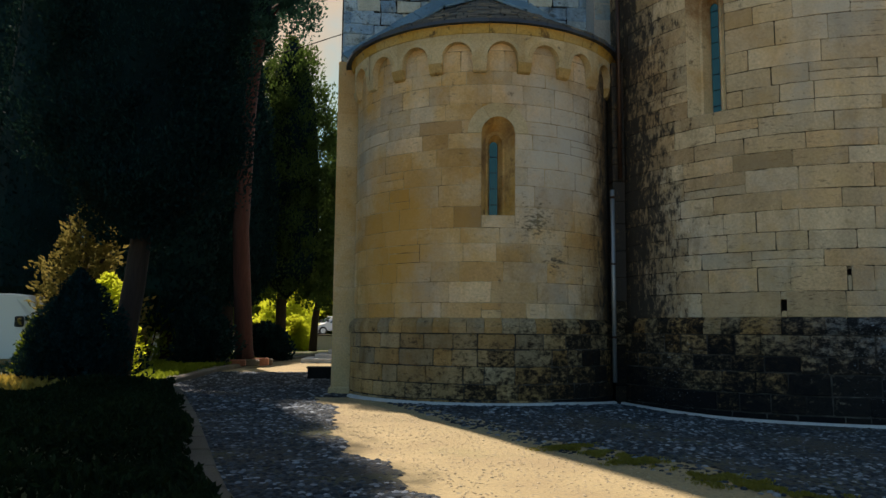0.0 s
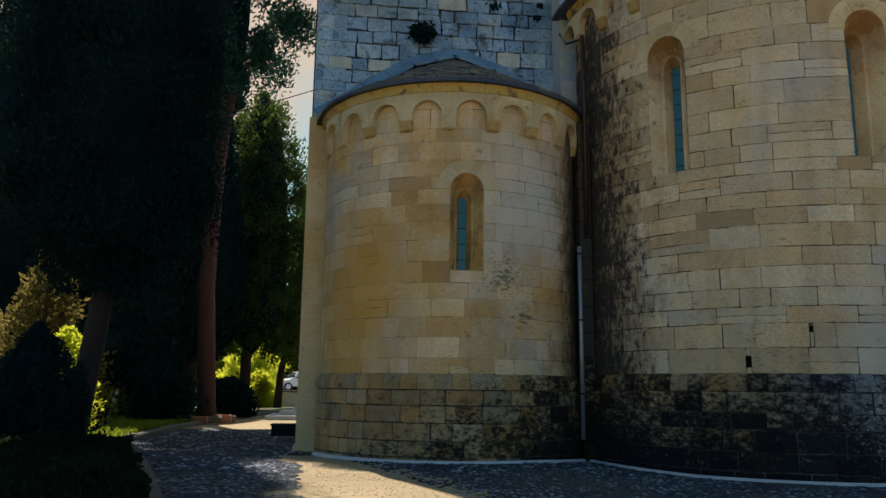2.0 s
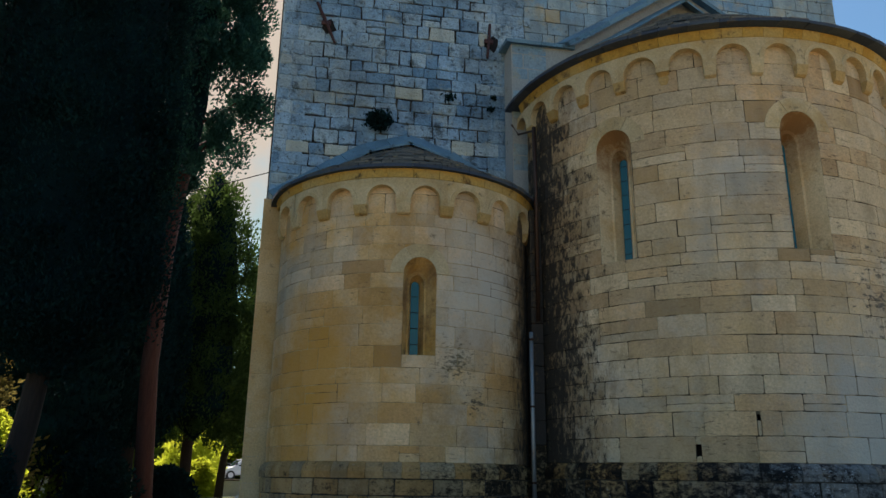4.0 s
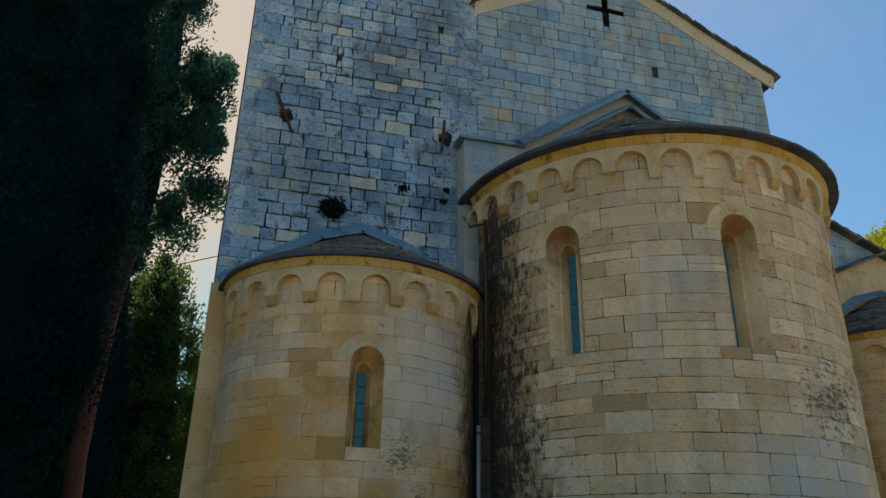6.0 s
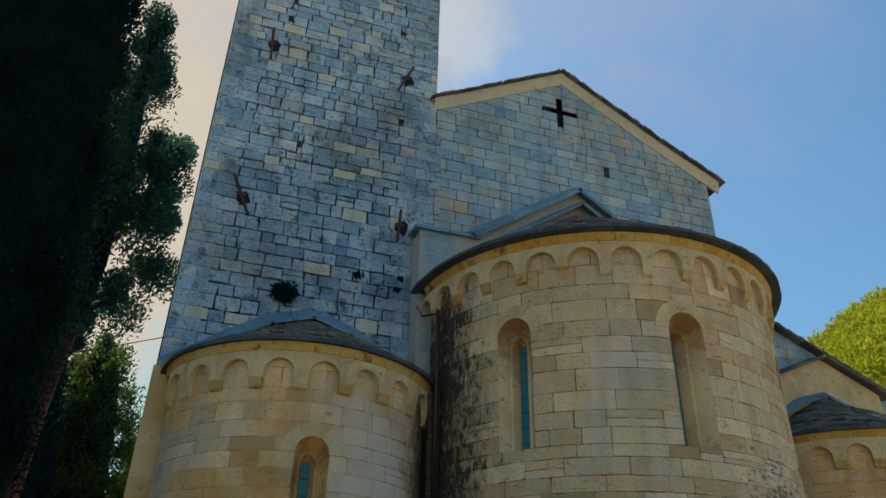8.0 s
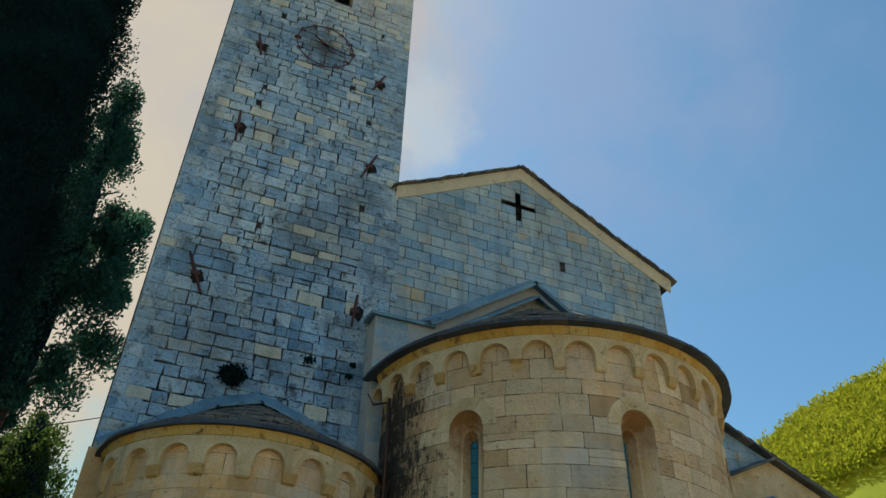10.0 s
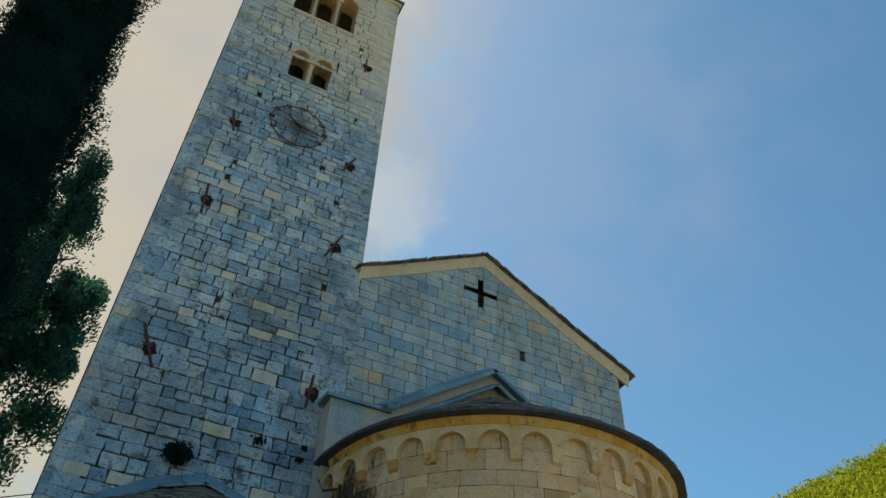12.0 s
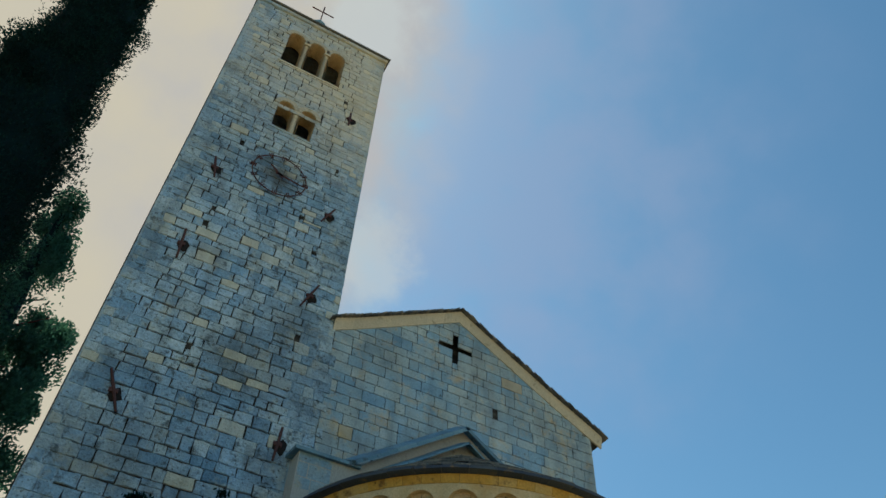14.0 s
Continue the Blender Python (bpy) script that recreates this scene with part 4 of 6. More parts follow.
# rounded-off quoins on the visible side
side = Heap()
for za, zb in levels:
    d = rng.uniform(0.3, 0.8)
    x = tower_left((za + zb) / 2)
    side.box(x - 0.004, x + 0.3, TY + 0.03, TY + d, za + 0.008, zb - 0.008, 0.01)
    side.box(x - 0.002, x + 0.3, TY + d + 0.01, TY + 5.9, za + 0.008, zb - 0.008, 0.01)
side.part("quoin", M_TOWER, tower, kind="stuff")
for holes_, z0, spring, label in ((TRI, tri_z, tri_spring, "three-light belfry opening with stone columns"), (BI, bi_z, bi_spring, "two-light belfry opening with a stone column")):
    back = Heap()
    a, b = holes_[0][0] - 0.16, holes_[-1][1] + 0.16
    top = spring + (0.62 if len(holes_) == 3 else 0.55)
    # wall over the arches
    for n, (ha, hb) in enumerate(holes_):
        half, uc = (hb - ha) / 2, (ha + hb) / 2
        la = a if n == 0 else (holes_[n - 1][1] + ha) / 2
        lb = b if n == len(holes_) - 1 else (hb + holes_[n + 1][0]) / 2
        arc = [(uc - half * math.cos(math.pi * k / 10), spring + half * math.sin(math.pi * k / 10)) for k in range(11)]
        low = [(la, spring)] + arc + [(lb, spring)]
        high = [(la, top)] + [(la + (lb - la) * k / 10, top) for k in range(11)] + [(lb, top)]
        sheet_between(back, [put_t(p, q, 0.0) for p, q in low], [put_t(p, q, 0.0) for p, q in high])
    opening = back.part("belfry_window", M_TOWER, tower, label)
    for ha, hb in holes_:
        half, uc = (hb - ha) / 2, (ha + hb) / 2
        h = Heap()
        sheet_between(h, [put_t(p, q, 0.0) for p, q in arch_line(uc, half, z0, spring)], [put_t(p, q, -0.7) for p, q in arch_line(uc, half, z0, spring)])
        h.part("reveal", M_BELFRY, opening, "ochre reveal coloured as lit from below")
    for n, (ha, hb) in enumerate(holes_):
        half, uc = (hb - ha) / 2, (ha + hb) / 2
        h = Heap()
        for k in range(7):
            p0, p1 = math.pi * k / 7 + 0.02, math.pi * (k + 1) / 7 - 0.02
            q = []
            for w, e in ((-0.03, 0.0), (0.028, 0.004)):
                for r, p in ((half + e, p0), (half + e, p1), (half + 0.19 - e, p1), (half + 0.19 - e, p0)):
                    q.append(put_t(uc - r * math.cos(p), spring + r * math.sin(p), w))
            h.add(q, [(4, 5, 6, 7)] + [(i, (i + 1) % 4, 4 + (i + 1) % 4, 4 + i) for i in range(4)])
        h.part("voussoir_ring", M_RAKING, opening)
    for n in range(len(holes_) - 1):
        c = (holes_[n][1] + holes_[n + 1][0]) / 2
        wide = holes_[n + 1][0] - holes_[n][1]
        h = Heap()
        h.tube([(c, TY + 0.18, z0), (c, TY + 0.18, z0 + 0.10), (c, TY + 0.18, z0 + 0.14), (c, TY + 0.18, spring - 0.34), (c, TY + 0.18, spring - 0.30), (c, TY + 0.18, spring - 0.02)],
               [wide * 0.62, wide * 0.62, wide * 0.42, wide * 0.38, wide * 0.45, wide * 0.62], 12)
        h.box(c - wide / 2 - 0.02, c + wide / 2 + 0.02, TY - 0.01, TY + 0.55, spring - 0.12, spring + 0.02, 0.01)
        h.part("column", M_RAKING, opening, "pale stone column with capital")
    h = Heap()
    h.box(holes_[0][0] - 0.12, holes_[-1][1] + 0.12, TY - 0.045, TY + 0.7, z0 - 0.09, z0 + 0.005, 0.015)
    h.part("window_sill", M_TOWER, opening)
    h = Heap()
    h.box(holes_[0][0] - 0.1, holes_[-1][1] + 0.1, TY + 0.62, TY + 0.68, z0 - 0.1, z0 + (spring - z0) * 0.52)
    h.part("louvre_screen", M_DARK, opening, "dark boarded screen inside the belfry")
bell = Heap()
prof = [(0.02, 0.62), (0.14, 0.60), (0.20, 0.45), (0.23, 0.22), (0.30, 0.06), (0.36, 0.0)]
bell.tube([(2.42, TY + 0.95, 23.75 + z) for _, z in prof[::-1]], [r for r, _ in prof[::-1]], 16)
bell_ob = new("bell", data("bell", bell.v, bell.f, M_BRONZE, True))
tagged(bell_ob, "dark bronze bell hanging inside the belfry", "bell")
# eaves, roof and finial
h = Heap()
h.box(-0.93, 5.0, TY - 0.10, TY + 5.98, 31.30, 31.48, 0.02)
h.part("eaves_course", M_TOWER, tower)
h = Heap()
h.box(-1.02, 5.10, TY - 0.18, TY + 6.06, 31.48, 31.56, 0.015)
cx, cy = 2.02, TY + 2.95
q = [(-1.02, TY - 0.18, 31.56), (5.10, TY - 0.18, 31.56), (5.10, TY + 6.06, 31.56), (-1.02, TY + 6.06, 31.56), (cx, cy, 36.3)]
h.add(q, [(0, 1, 4), (1, 2, 4), (2, 3, 4), (3, 0, 4)])
h.part("roof", M_SLATE, tower, "slate pyramid roof")
h = Heap()
h.tube([(cx, cy, 36.1), (cx, cy, 36.7), (cx, cy, 36.75), (cx, cy, 37.0), (cx, cy, 37.25), (cx, cy, 37.35)], [0.25, 0.12, 0.30, 0.42, 0.30, 0.05], 14)
fin = h.part("finial", M_COPING, tower, "stone ball finial", True)
h = Heap()
h.tube([(cx, cy, 37.3), (cx, cy, 39.3)], 0.035, 6)
h.tube([(cx - 0.6, cy, 38.7), (cx + 0.6, cy, 38.7)], 0.035, 6)
h.part("cross", M_IRON, fin, "thin iron cross")
# tie-rod anchors, each with a flat dark patch painted as a hollow's shade
for x, z, lean, long in ((0.05, 11.6, 24, 1.15), (4.02, 11.6, -4, 0.95), (0.12, 16.65, 3, 1.15), (3.97, 16.6, -22, 1.1), (0.13, 20.22, 12, 0.95), (3.97, 20.25, -24, 0.9), (3.94, 26.0, 0, 0.85)):
    a = radians(lean)
    dx, dz = -math.sin(a) * long / 2, math.cos(a) * long / 2
    h = Heap()
    h.tube([(x + dx, TY - 0.05, z + dz), (x + dx * 0.2, TY - 0.06, z + dz * 0.2), (x - dx, TY - 0.05, z - dz)], [0.032, 0.042, 0.03], 6)
    bar = h.part("tie_anchor", M_IRON, tower, "rust-red iron tie anchor")
    h = Heap()
    h.box(x - 0.11, x + 0.11, TY - 0.075, TY - 0.02, z - 0.07, z + 0.05, 0.015)
    h.part("wedge", M_IRON, bar)
    h = Heap()
    k = 9
    q = [(x + 0.09 + (0.10 + 0.12 * rng.random()) * math.cos(2 * math.pi * i / k), TY - 0.020, z - 0.06 + (0.13 + 0.15 * rng.random()) * math.sin(2 * math.pi * i / k)) for i in range(k)]
    h.add(q, [tuple(range(k))])
    h.part("socket_stain", M_DARK, bar, "flat dark patch painting the shade of a hollow")
# clock ring
clock = Heap()
ring = [(2.08 + 0.92 * math.cos(2 * math.pi * k / 40), TY - 0.09, 21.07 + 0.92 * math.sin(2 * math.pi * k / 40)) for k in range(41)]
clock.tube(ring, 0.02, 6)
clk = clock.part("clock", M_IRON, tower, "skeleton iron clock ring")
for k in range(12):
    a = 2 * math.pi * k / 12
    h = Heap()
    for o in ((-0.035, 0.035) if k % 3 else (-0.06, 0.0, 0.06)):
        c, s = math.cos(a), math.sin(a)
        h.tube([(2.08 + 0.80 * c - o * s, TY - 0.10, 21.07 + 0.80 * s + o * c), (2.08 + 1.0 * c - o * s, TY - 0.10, 21.07 + 1.0 * s + o * c)], 0.018, 5)
    h.part("hour_mark", M_IRON, clk)
for a, long, wide in ((radians(-8), 0.80, 0.05), (radians(140), 0.52, 0.065)):
    h = Heap()
    c, s = math.cos(a), math.sin(a)
    v = [(2.08 + p * c - q * s, TY - yy, 21.07 + p * s + q * c) for yy in (0.125, 0.14) for p, q in ((-0.15, -wide), (-0.15, wide), (long, wide * 0.4), (long, -wide * 0.4))]
    h.add(v, [(0, 1, 2, 3), (7, 6, 5, 4), (0, 1, 5, 4), (1, 2, 6, 5), (2, 3, 7, 6), (3, 0, 4, 7)])
    h.part("clock_pointer", M_IRON, clk)
# corner strip beside the small apse, and its base
for za, zb in courses(0.12, 7.05, 0.55, rng, 0.3):
    h = Heap()
    h.box(-1.03, -0.50, TY - 0.06, TY + 0.02, za + 0.001, zb - 0.001, 0.004)
    h.part("pilaster_stone", M_PILASTER, tower)
h = Heap()
h.box(-1.08, -0.44, TY - 0.12, TY + 0.05, -0.05, 0.13, 0.03)
h.part("pilaster_base", M_PILASTER, tower)

# ---- small apse ----


def small_apse(cx, cy, label, seed, windows=True, limit=290):
    rng = random.Random(seed)
    r = 2.70
    ap = thing("apse", label, "apse", group="side apses")
    put = round_map(cx, cy, r)
    end = radians(84) * r
    half, z0, spring = 0.305, 3.36, 4.87
    uc = -0.06
    hole = [(uc - half, uc + half, z0, spring + half)] if windows else []
    core("wall", put, [end * k / 60 for k in range(-60, 61)], [-0.2, 1.5, 3.0, 5.0, 7.0], hole, M_LIME, ap, -0.006)
    ring = hole
    stones = list(lay(put, lambda z: (-end, end), courses(1.52, 6.70, 0.315, rng, 0.28), 0.62, ring, rng, 0.006, 0.0015, 0.004, FINE, 0.05))
    put_low = round_map(cx, cy, r + 0.07)
    low = list(lay(put_low, lambda z: (-end, end), courses(-0.18, 1.24, 0.285, rng, 0.15), 0.50, [], rng, 0.010, 0.008, 0.007))
    core("plinth", put_low, [end * k / 16 for k in range(-16, 17)], [-0.2, 1.26], [], M_MORTAR, ap, -0.014, 0.3)
    masonry(ap, stones + low, lambda u, z: M_APSE if z > 1.5 else M_PLINTH, (0, 3.0), limit)
    # moulding with a sloped top
    n = 26
    for k in range(n):
        a, b = -end + 2 * end * k / n + 0.004, -end + 2 * end * (k + 1) / n - 0.004
        h = Heap()
        q = [put(u, z, w) for u in (a, b) for z, w in ((1.25, -0.02), (1.25, 0.085), (1.36, 0.095), (1.44, 0.07), (1.52, 0.0))]
        h.add(q, [(0, 1, 6, 5), (1, 2, 7, 6), (2, 3, 8, 7), (3, 4, 9, 8), (0, 4, 3, 2, 1), (5, 6, 7, 8, 9)])
        h.part("moulding_stone", M_PLINTH, ap)
    if windows:
        slit_window(ap, put, uc, half, z0, spring, 0.09, 4.80, -0.05)
    width = radians(17.1) * r
    corbel_table(ap, put, [width * k for k in range(-4, 5)], width, 5.97, 6.28, 0.27, 6.70, rng)
    n = 17
    for k in range(n):
        a, b = -end + 2 * end * k / n + 0.004, -end + 2 * end * (k + 1) / n - 0.004
        h = Heap()
        q = [put(u, z, w) for u in (a, (a + b) / 2, b) for z, w in ((6.70, -0.02), (6.70, 0.13), (6.80, 0.15), (6.87, 0.17), (6.88, -0.02))]
        h.add(q, [(5 * s + i, 5 * s + i + 1, 5 * s + 6 + i, 5 * s + 5 + i) for s in range(2) for i in range(4)] + [(0, 4, 3, 2, 1), (10, 11, 12, 13, 14)])
        h.part("cornice_stone", M_CORNICE, ap)
    cone_roof(ap, cx, cy, r + 0.22, 6.92, 8.62, rng, rows=24, label="half-conical roof of grey slates")
    coping(ap, [(cx - r - 0.32, 7.17), (cx - 1.0, 8.50), (cx, 8.80), (cx + 1.0, 8.50), (cx + r + 0.20, 7.26)], 0.36, 0.05, rng, y=cy, fall=0.34)
    return ap


left_apse = small_apse(2.10, 16.07, "small round sandstone apse with blind arches", 21)

# downpipe in the angle between the apses
pipe = thing("downpipe", "thin metal rain pipe in the corner between apses", "downpipe")
h = Heap()
h.tube([(4.60, 14.38, 8.55), (4.62, 14.40, 7.2), (4.62, 14.42, 4.3)], 0.045, 10)
h.part("copper_pipe", M_PIPE_BROWN, pipe, "brown copper upper length", True)
h = Heap()
h.tube([(4.42, 14.30, 4.05), (4.42, 14.30, 0.35)], 0.042, 10)
h.part("zinc_pipe", M_PIPE_GREY, pipe, "grey zinc lower length", True)
for z in (1.2, 2.6, 3.9, 5.4, 6.8):
    h = Heap()
    x, y = (4.42, 14.30) if z < 4.2 else (4.62, 14.41)
    h.tube([(x, y, z - 0.02), (x, y, z + 0.02)], 0.056, 10)
    h.part("pipe_clip", M_PIPE_BROWN, pipe)

# ---- great apse ----
rng = random.Random(31)
MX, MY, MR = 8.86, 15.44, 4.18
great = thing("great_apse", "large round sandstone main apse with blind arches", "apse")
put_m = round_map(MX, MY, MR)
m_end = radians(86) * MR
MW = [radians(a) * MR for a in (-49.8, -2.9, 44.0)]
mz0, mspring, mhalf = 5.16, 7.45, 0.362
HOLLOWS = [(-2.51, 1.66, 0.09, 0.19), (-1.52, 2.23, 0.06, 0.10)]
m_holes = [(u - mhalf, u + mhalf, mz0, mspring + mhalf) for u in MW]
core("wall", put_m, [m_end * k / 80 for k in range(-80, 81)], [-0.4, 2, 5, 9.3], m_holes + [(u, u + a, z, z + b) for u, z, a, b in HOLLOWS], M_LIME_DARK, great, -0.009)
# small broken hollows in the face
m_ring = m_holes + [(u, u + a, z, z + b) for u, z, a, b in HOLLOWS]
for u, z, a, b in HOLLOWS:
    h = Heap()
    h.add([put_m(u + a * p, z + b * q, w) for w in (-0.02, -0.16) for p, q in ((0, 0), (1, 0), (1, 1), (0, 1))], [(4, 5, 6, 7), (0, 1, 5, 4), (1, 2, 6, 5), (2, 3, 7, 6), (3, 0, 4, 7)])
    h.part("hollow", M_DARK, great)
joints = [1.56, 1.98, 2.38, 2.66, 2.97, 3.33, 3.65, 4.04, 4.33, 4.61, 4.93, 5.16]
stones = list(lay(put_m, lambda z: (-m_end, m_end), list(zip(joints, joints[1:])) + courses(5.16, 9.20, 0.36, rng, 0.24), 0.80, m_ring, rng, 0.009, 0.003, 0.006, FINE, 0.06))
put_ml = round_map(MX, MY, MR + 0.08)
low = list(lay(put_ml, lambda z: (-m_end, m_end), courses(-0.30, 1.27, 0.30, rng, 0.15), 0.52, [], rng, 0.010, 0.010, 0.008))
core("plinth", put_ml, [m_end * k / 28 for k in range(-28, 29)], [-0.4, 1.29], [], M_MORTAR, great, -0.014, 0.3)
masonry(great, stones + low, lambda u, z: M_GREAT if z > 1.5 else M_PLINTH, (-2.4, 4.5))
n = 40
for k in range(n):
    a, b = -m_end + 2 * m_end * k / n + 0.004, -m_end + 2 * m_end * (k + 1) / n - 0.004
    h = Heap()
    q = [put_m(u, z, w) for u in (a, b) for z, w in ((1.28, -0.02), (1.28, 0.09), (1.40, 0.10), (1.48, 0.07), (1.56, 0.0))]
    h.add(q, [(0, 1, 6, 5), (1, 2, 7, 6), (2, 3, 8, 7), (3, 4, 9, 8), (0, 4, 3, 2, 1), (5, 6, 7, 8, 9)])
    h.part("moulding_stone", M_PLINTH, great)
for u, s in zip(MW, (-0.03, -0.10, -0.05)):
    slit_window(great, put_m, u, mhalf, mz0, mspring, 0.085, 7.36, s, 0.50, 0.28, M_REVEAL_PALE)
width = radians(11.45) * MR
corbel_table(great, put_m, [radians(-29.3) * MR + width * k for k in range(-5, 11)], width, 8.50, 8.83, 0.30, 9.26, rng, 0.13, broken=(5,))
n = 34
for k in range(n):
    a, b = -m_end + 2 * m_end * k / n + 0.004, -m_end + 2 * m_end * (k + 1) / n - 0.004
    h = Heap()
    q = [put_m(u, z, w) for u in (a, (a + b) / 2, b) for z, w in ((9.26, -0.02), (9.26, 0.14), (9.34, 0.17), (9.43, 0.20), (9.44, -0.02))]
    h.add(q, [(5 * s + i, 5 * s + i + 1, 5 * s + 6 + i, 5 * s + 5 + i) for s in range(2) for i in range(4)] + [(0, 4, 3, 2, 1), (10, 11, 12, 13, 14)])
    h.part("cornice_stone", M_CORNICE, great)
cone_roof(great, MX, MY, MR + 0.36, 9.50, 12.62, rng, -91, 91, 26, "half-conical roof of dark slates")
# narrow pier in the angle of the two apses
for za, zb in courses(-0.1, 6.7, 0.42, rng, 0.3):
    h = Heap()
    h.box(4.50, 4.74, 14.50 + rng.uniform(-0.006, 0.006), 15.4, za + 0.004, zb - 0.004, 0.012)
    h.part("pier_stone", M_APSE if za > 1.4 else M_PLINTH, great)
# rusty feed pipe under the eaves
h = Heap()
h.tube([(4.42, 15.45, 9.1), (4.50, 15.2, 8.75), (4.60, 14.7, 8.6), (4.62, 14.42, 8.5)], 0.025, 6)
h.part("gutter_pipe", M_PIPE_BROWN, great)

# ---- chancel shoulder with its gable ----
shoulder = thing("chancel_gable", "plastered chancel gable with slate coping slabs", "gable wall")
SY = 15.44
h = Heap()
prof = [(4.43, -0.2), (13.30, -0.2), (13.30, 11.25), (11.9, 11.28), (8.88, 13.38), (5.85, 11.28), (4.43, 11.25)]
v = [(x, SY, z) for x, z in prof] + [(x, TY + 0.02, z) for x, z in prof]
h.add(v, [tuple(range(7)), tuple(range(13, 6, -1))] + [(k, (k + 1) % 7, 7 + (k + 1) % 7, 7 + k) for k in range(7)])
h.part("wall", M_PLASTER, shoulder)
put_s = flat_map(SY)
stones = list(lay(put_s, lambda z: (4.44, 5.30), courses(7.0, 11.30, 0.33, rng), 0.5, [], rng, 0.008, 0.005, 0.004))
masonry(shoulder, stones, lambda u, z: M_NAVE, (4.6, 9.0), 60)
coping(shoulder, [(5.70, 11.36), (8.88, 13.50)], 0.46, 0.10, rng, y=SY + 0.18, fall=0.26)
coping(shoulder, [(8.88, 13.50), (12.1, 11.36)], 0.46, 0.10, rng, y=SY + 0.18, fall=0.26)
coping(shoulder, [(4.28, 11.26), (6.0, 11.26)], 0.74, 0.09, rng, y=TY, piece=0.9)
coping(shoulder, [(6.2, 11.10), (8.88, 12.92), (11.5, 11.10)], 0.34, 0.05, rng, y=SY - 0.02, fall=0.17)

# ---- nave with its gable ----
rng = random.Random(41)
nave = thing("nave", "stone nave gable with a cross-shaped opening", "church nave")
NY = 16.10
put_n = flat_map(NY)
top_n = lambda x: 18.42 - 0.56 * abs(x - 9.02) + 0.05 * max(0, abs(x - 9.02) - 3.4)
cross_holes = [(8.83, 9.03, 16.28, 17.42), (8.33, 8.83, 16.80, 16.98), (9.03, 9.53, 16.80, 16.98)]
h = Heap()
h.box(4.05, 13.95, NY + 0.35, NY + 0.9, -0.2, 15.5)
h.box(4.05, 4.6, NY + 0.9, NY + 26, -0.2, 15.4)
h.box(13.4, 13.95, NY + 0.9, NY + 26, -0.2, 15.4)
h.box(4.05, 13.95, NY + 25.5, NY + 26, -0.2, 15.4)
h.part("wall_body", M_NAVE, nave)
us = [4.95] + [5.0 + 0.5 * k for k in range(1, 18)] + [13.95]
us = sorted(set(us) | {h_[k] for h_ in cross_holes for k in (0, 1)})
h = Heap()
zs = [8.0, 15.0, 16.28, 16.80, 16.98, 17.42]
for a, b in zip(us, us[1:]):
    lim = [top_n(a), top_n(b)]
    for k, z in enumerate(zs):
        hi = zs[k + 1] if k + 1 < len(zs) else 30
        if any(c[0] <= a and b <= c[1] and c[2] <= z and hi <= c[3] for c in cross_holes):
            continue
        q = [(a, min(z, lim[0])), (b, min(z, lim[1])), (b, min(hi, lim[1])), (a, min(hi, lim[0]))]
        if max(q[2][1] - q[1][1], q[3][1] - q[0][1]) < 0.005:
            continue
        h.add([put_n(p, s, -0.020) for p, s in q] + [put_n(p, s, -0.40) for p, s in q], [(0, 1, 2, 3), (7, 6, 5, 4)])
h.part("gable_wall", M_MORTAR, nave)
stones = []
for za, zb in courses(8.2, 18.2, 0.345, rng, 0.2):
    reach = (18.40 - zb) / 0.56
    a, b = max(4.96, 9.02 - reach), min(13.97, 9.02 + reach)
    if b - a > 0.5:
        stones += list(lay(put_n, lambda z: (a, b), [(za, zb)], 0.56, cross_holes + [(10.28, 10.46, 14.75, 15.10)], rng, 0.009, 0.006, 0.006))
masonry(nave, stones, lambda u, z: M_NAVE, (9.0, 15.5))
h = Heap()
h.box(8.2, 9.6, NY + 0.42, NY + 0.46, 16.2, 17.5)
h.part("cross_opening", M_DARK, nave, "dark cross-shaped opening")
h = Heap()
h.box(10.28, 10.46, NY + 0.1, NY + 0.14, 14.75, 15.10)
h.part("putlog_hole", M_DARK, nave)
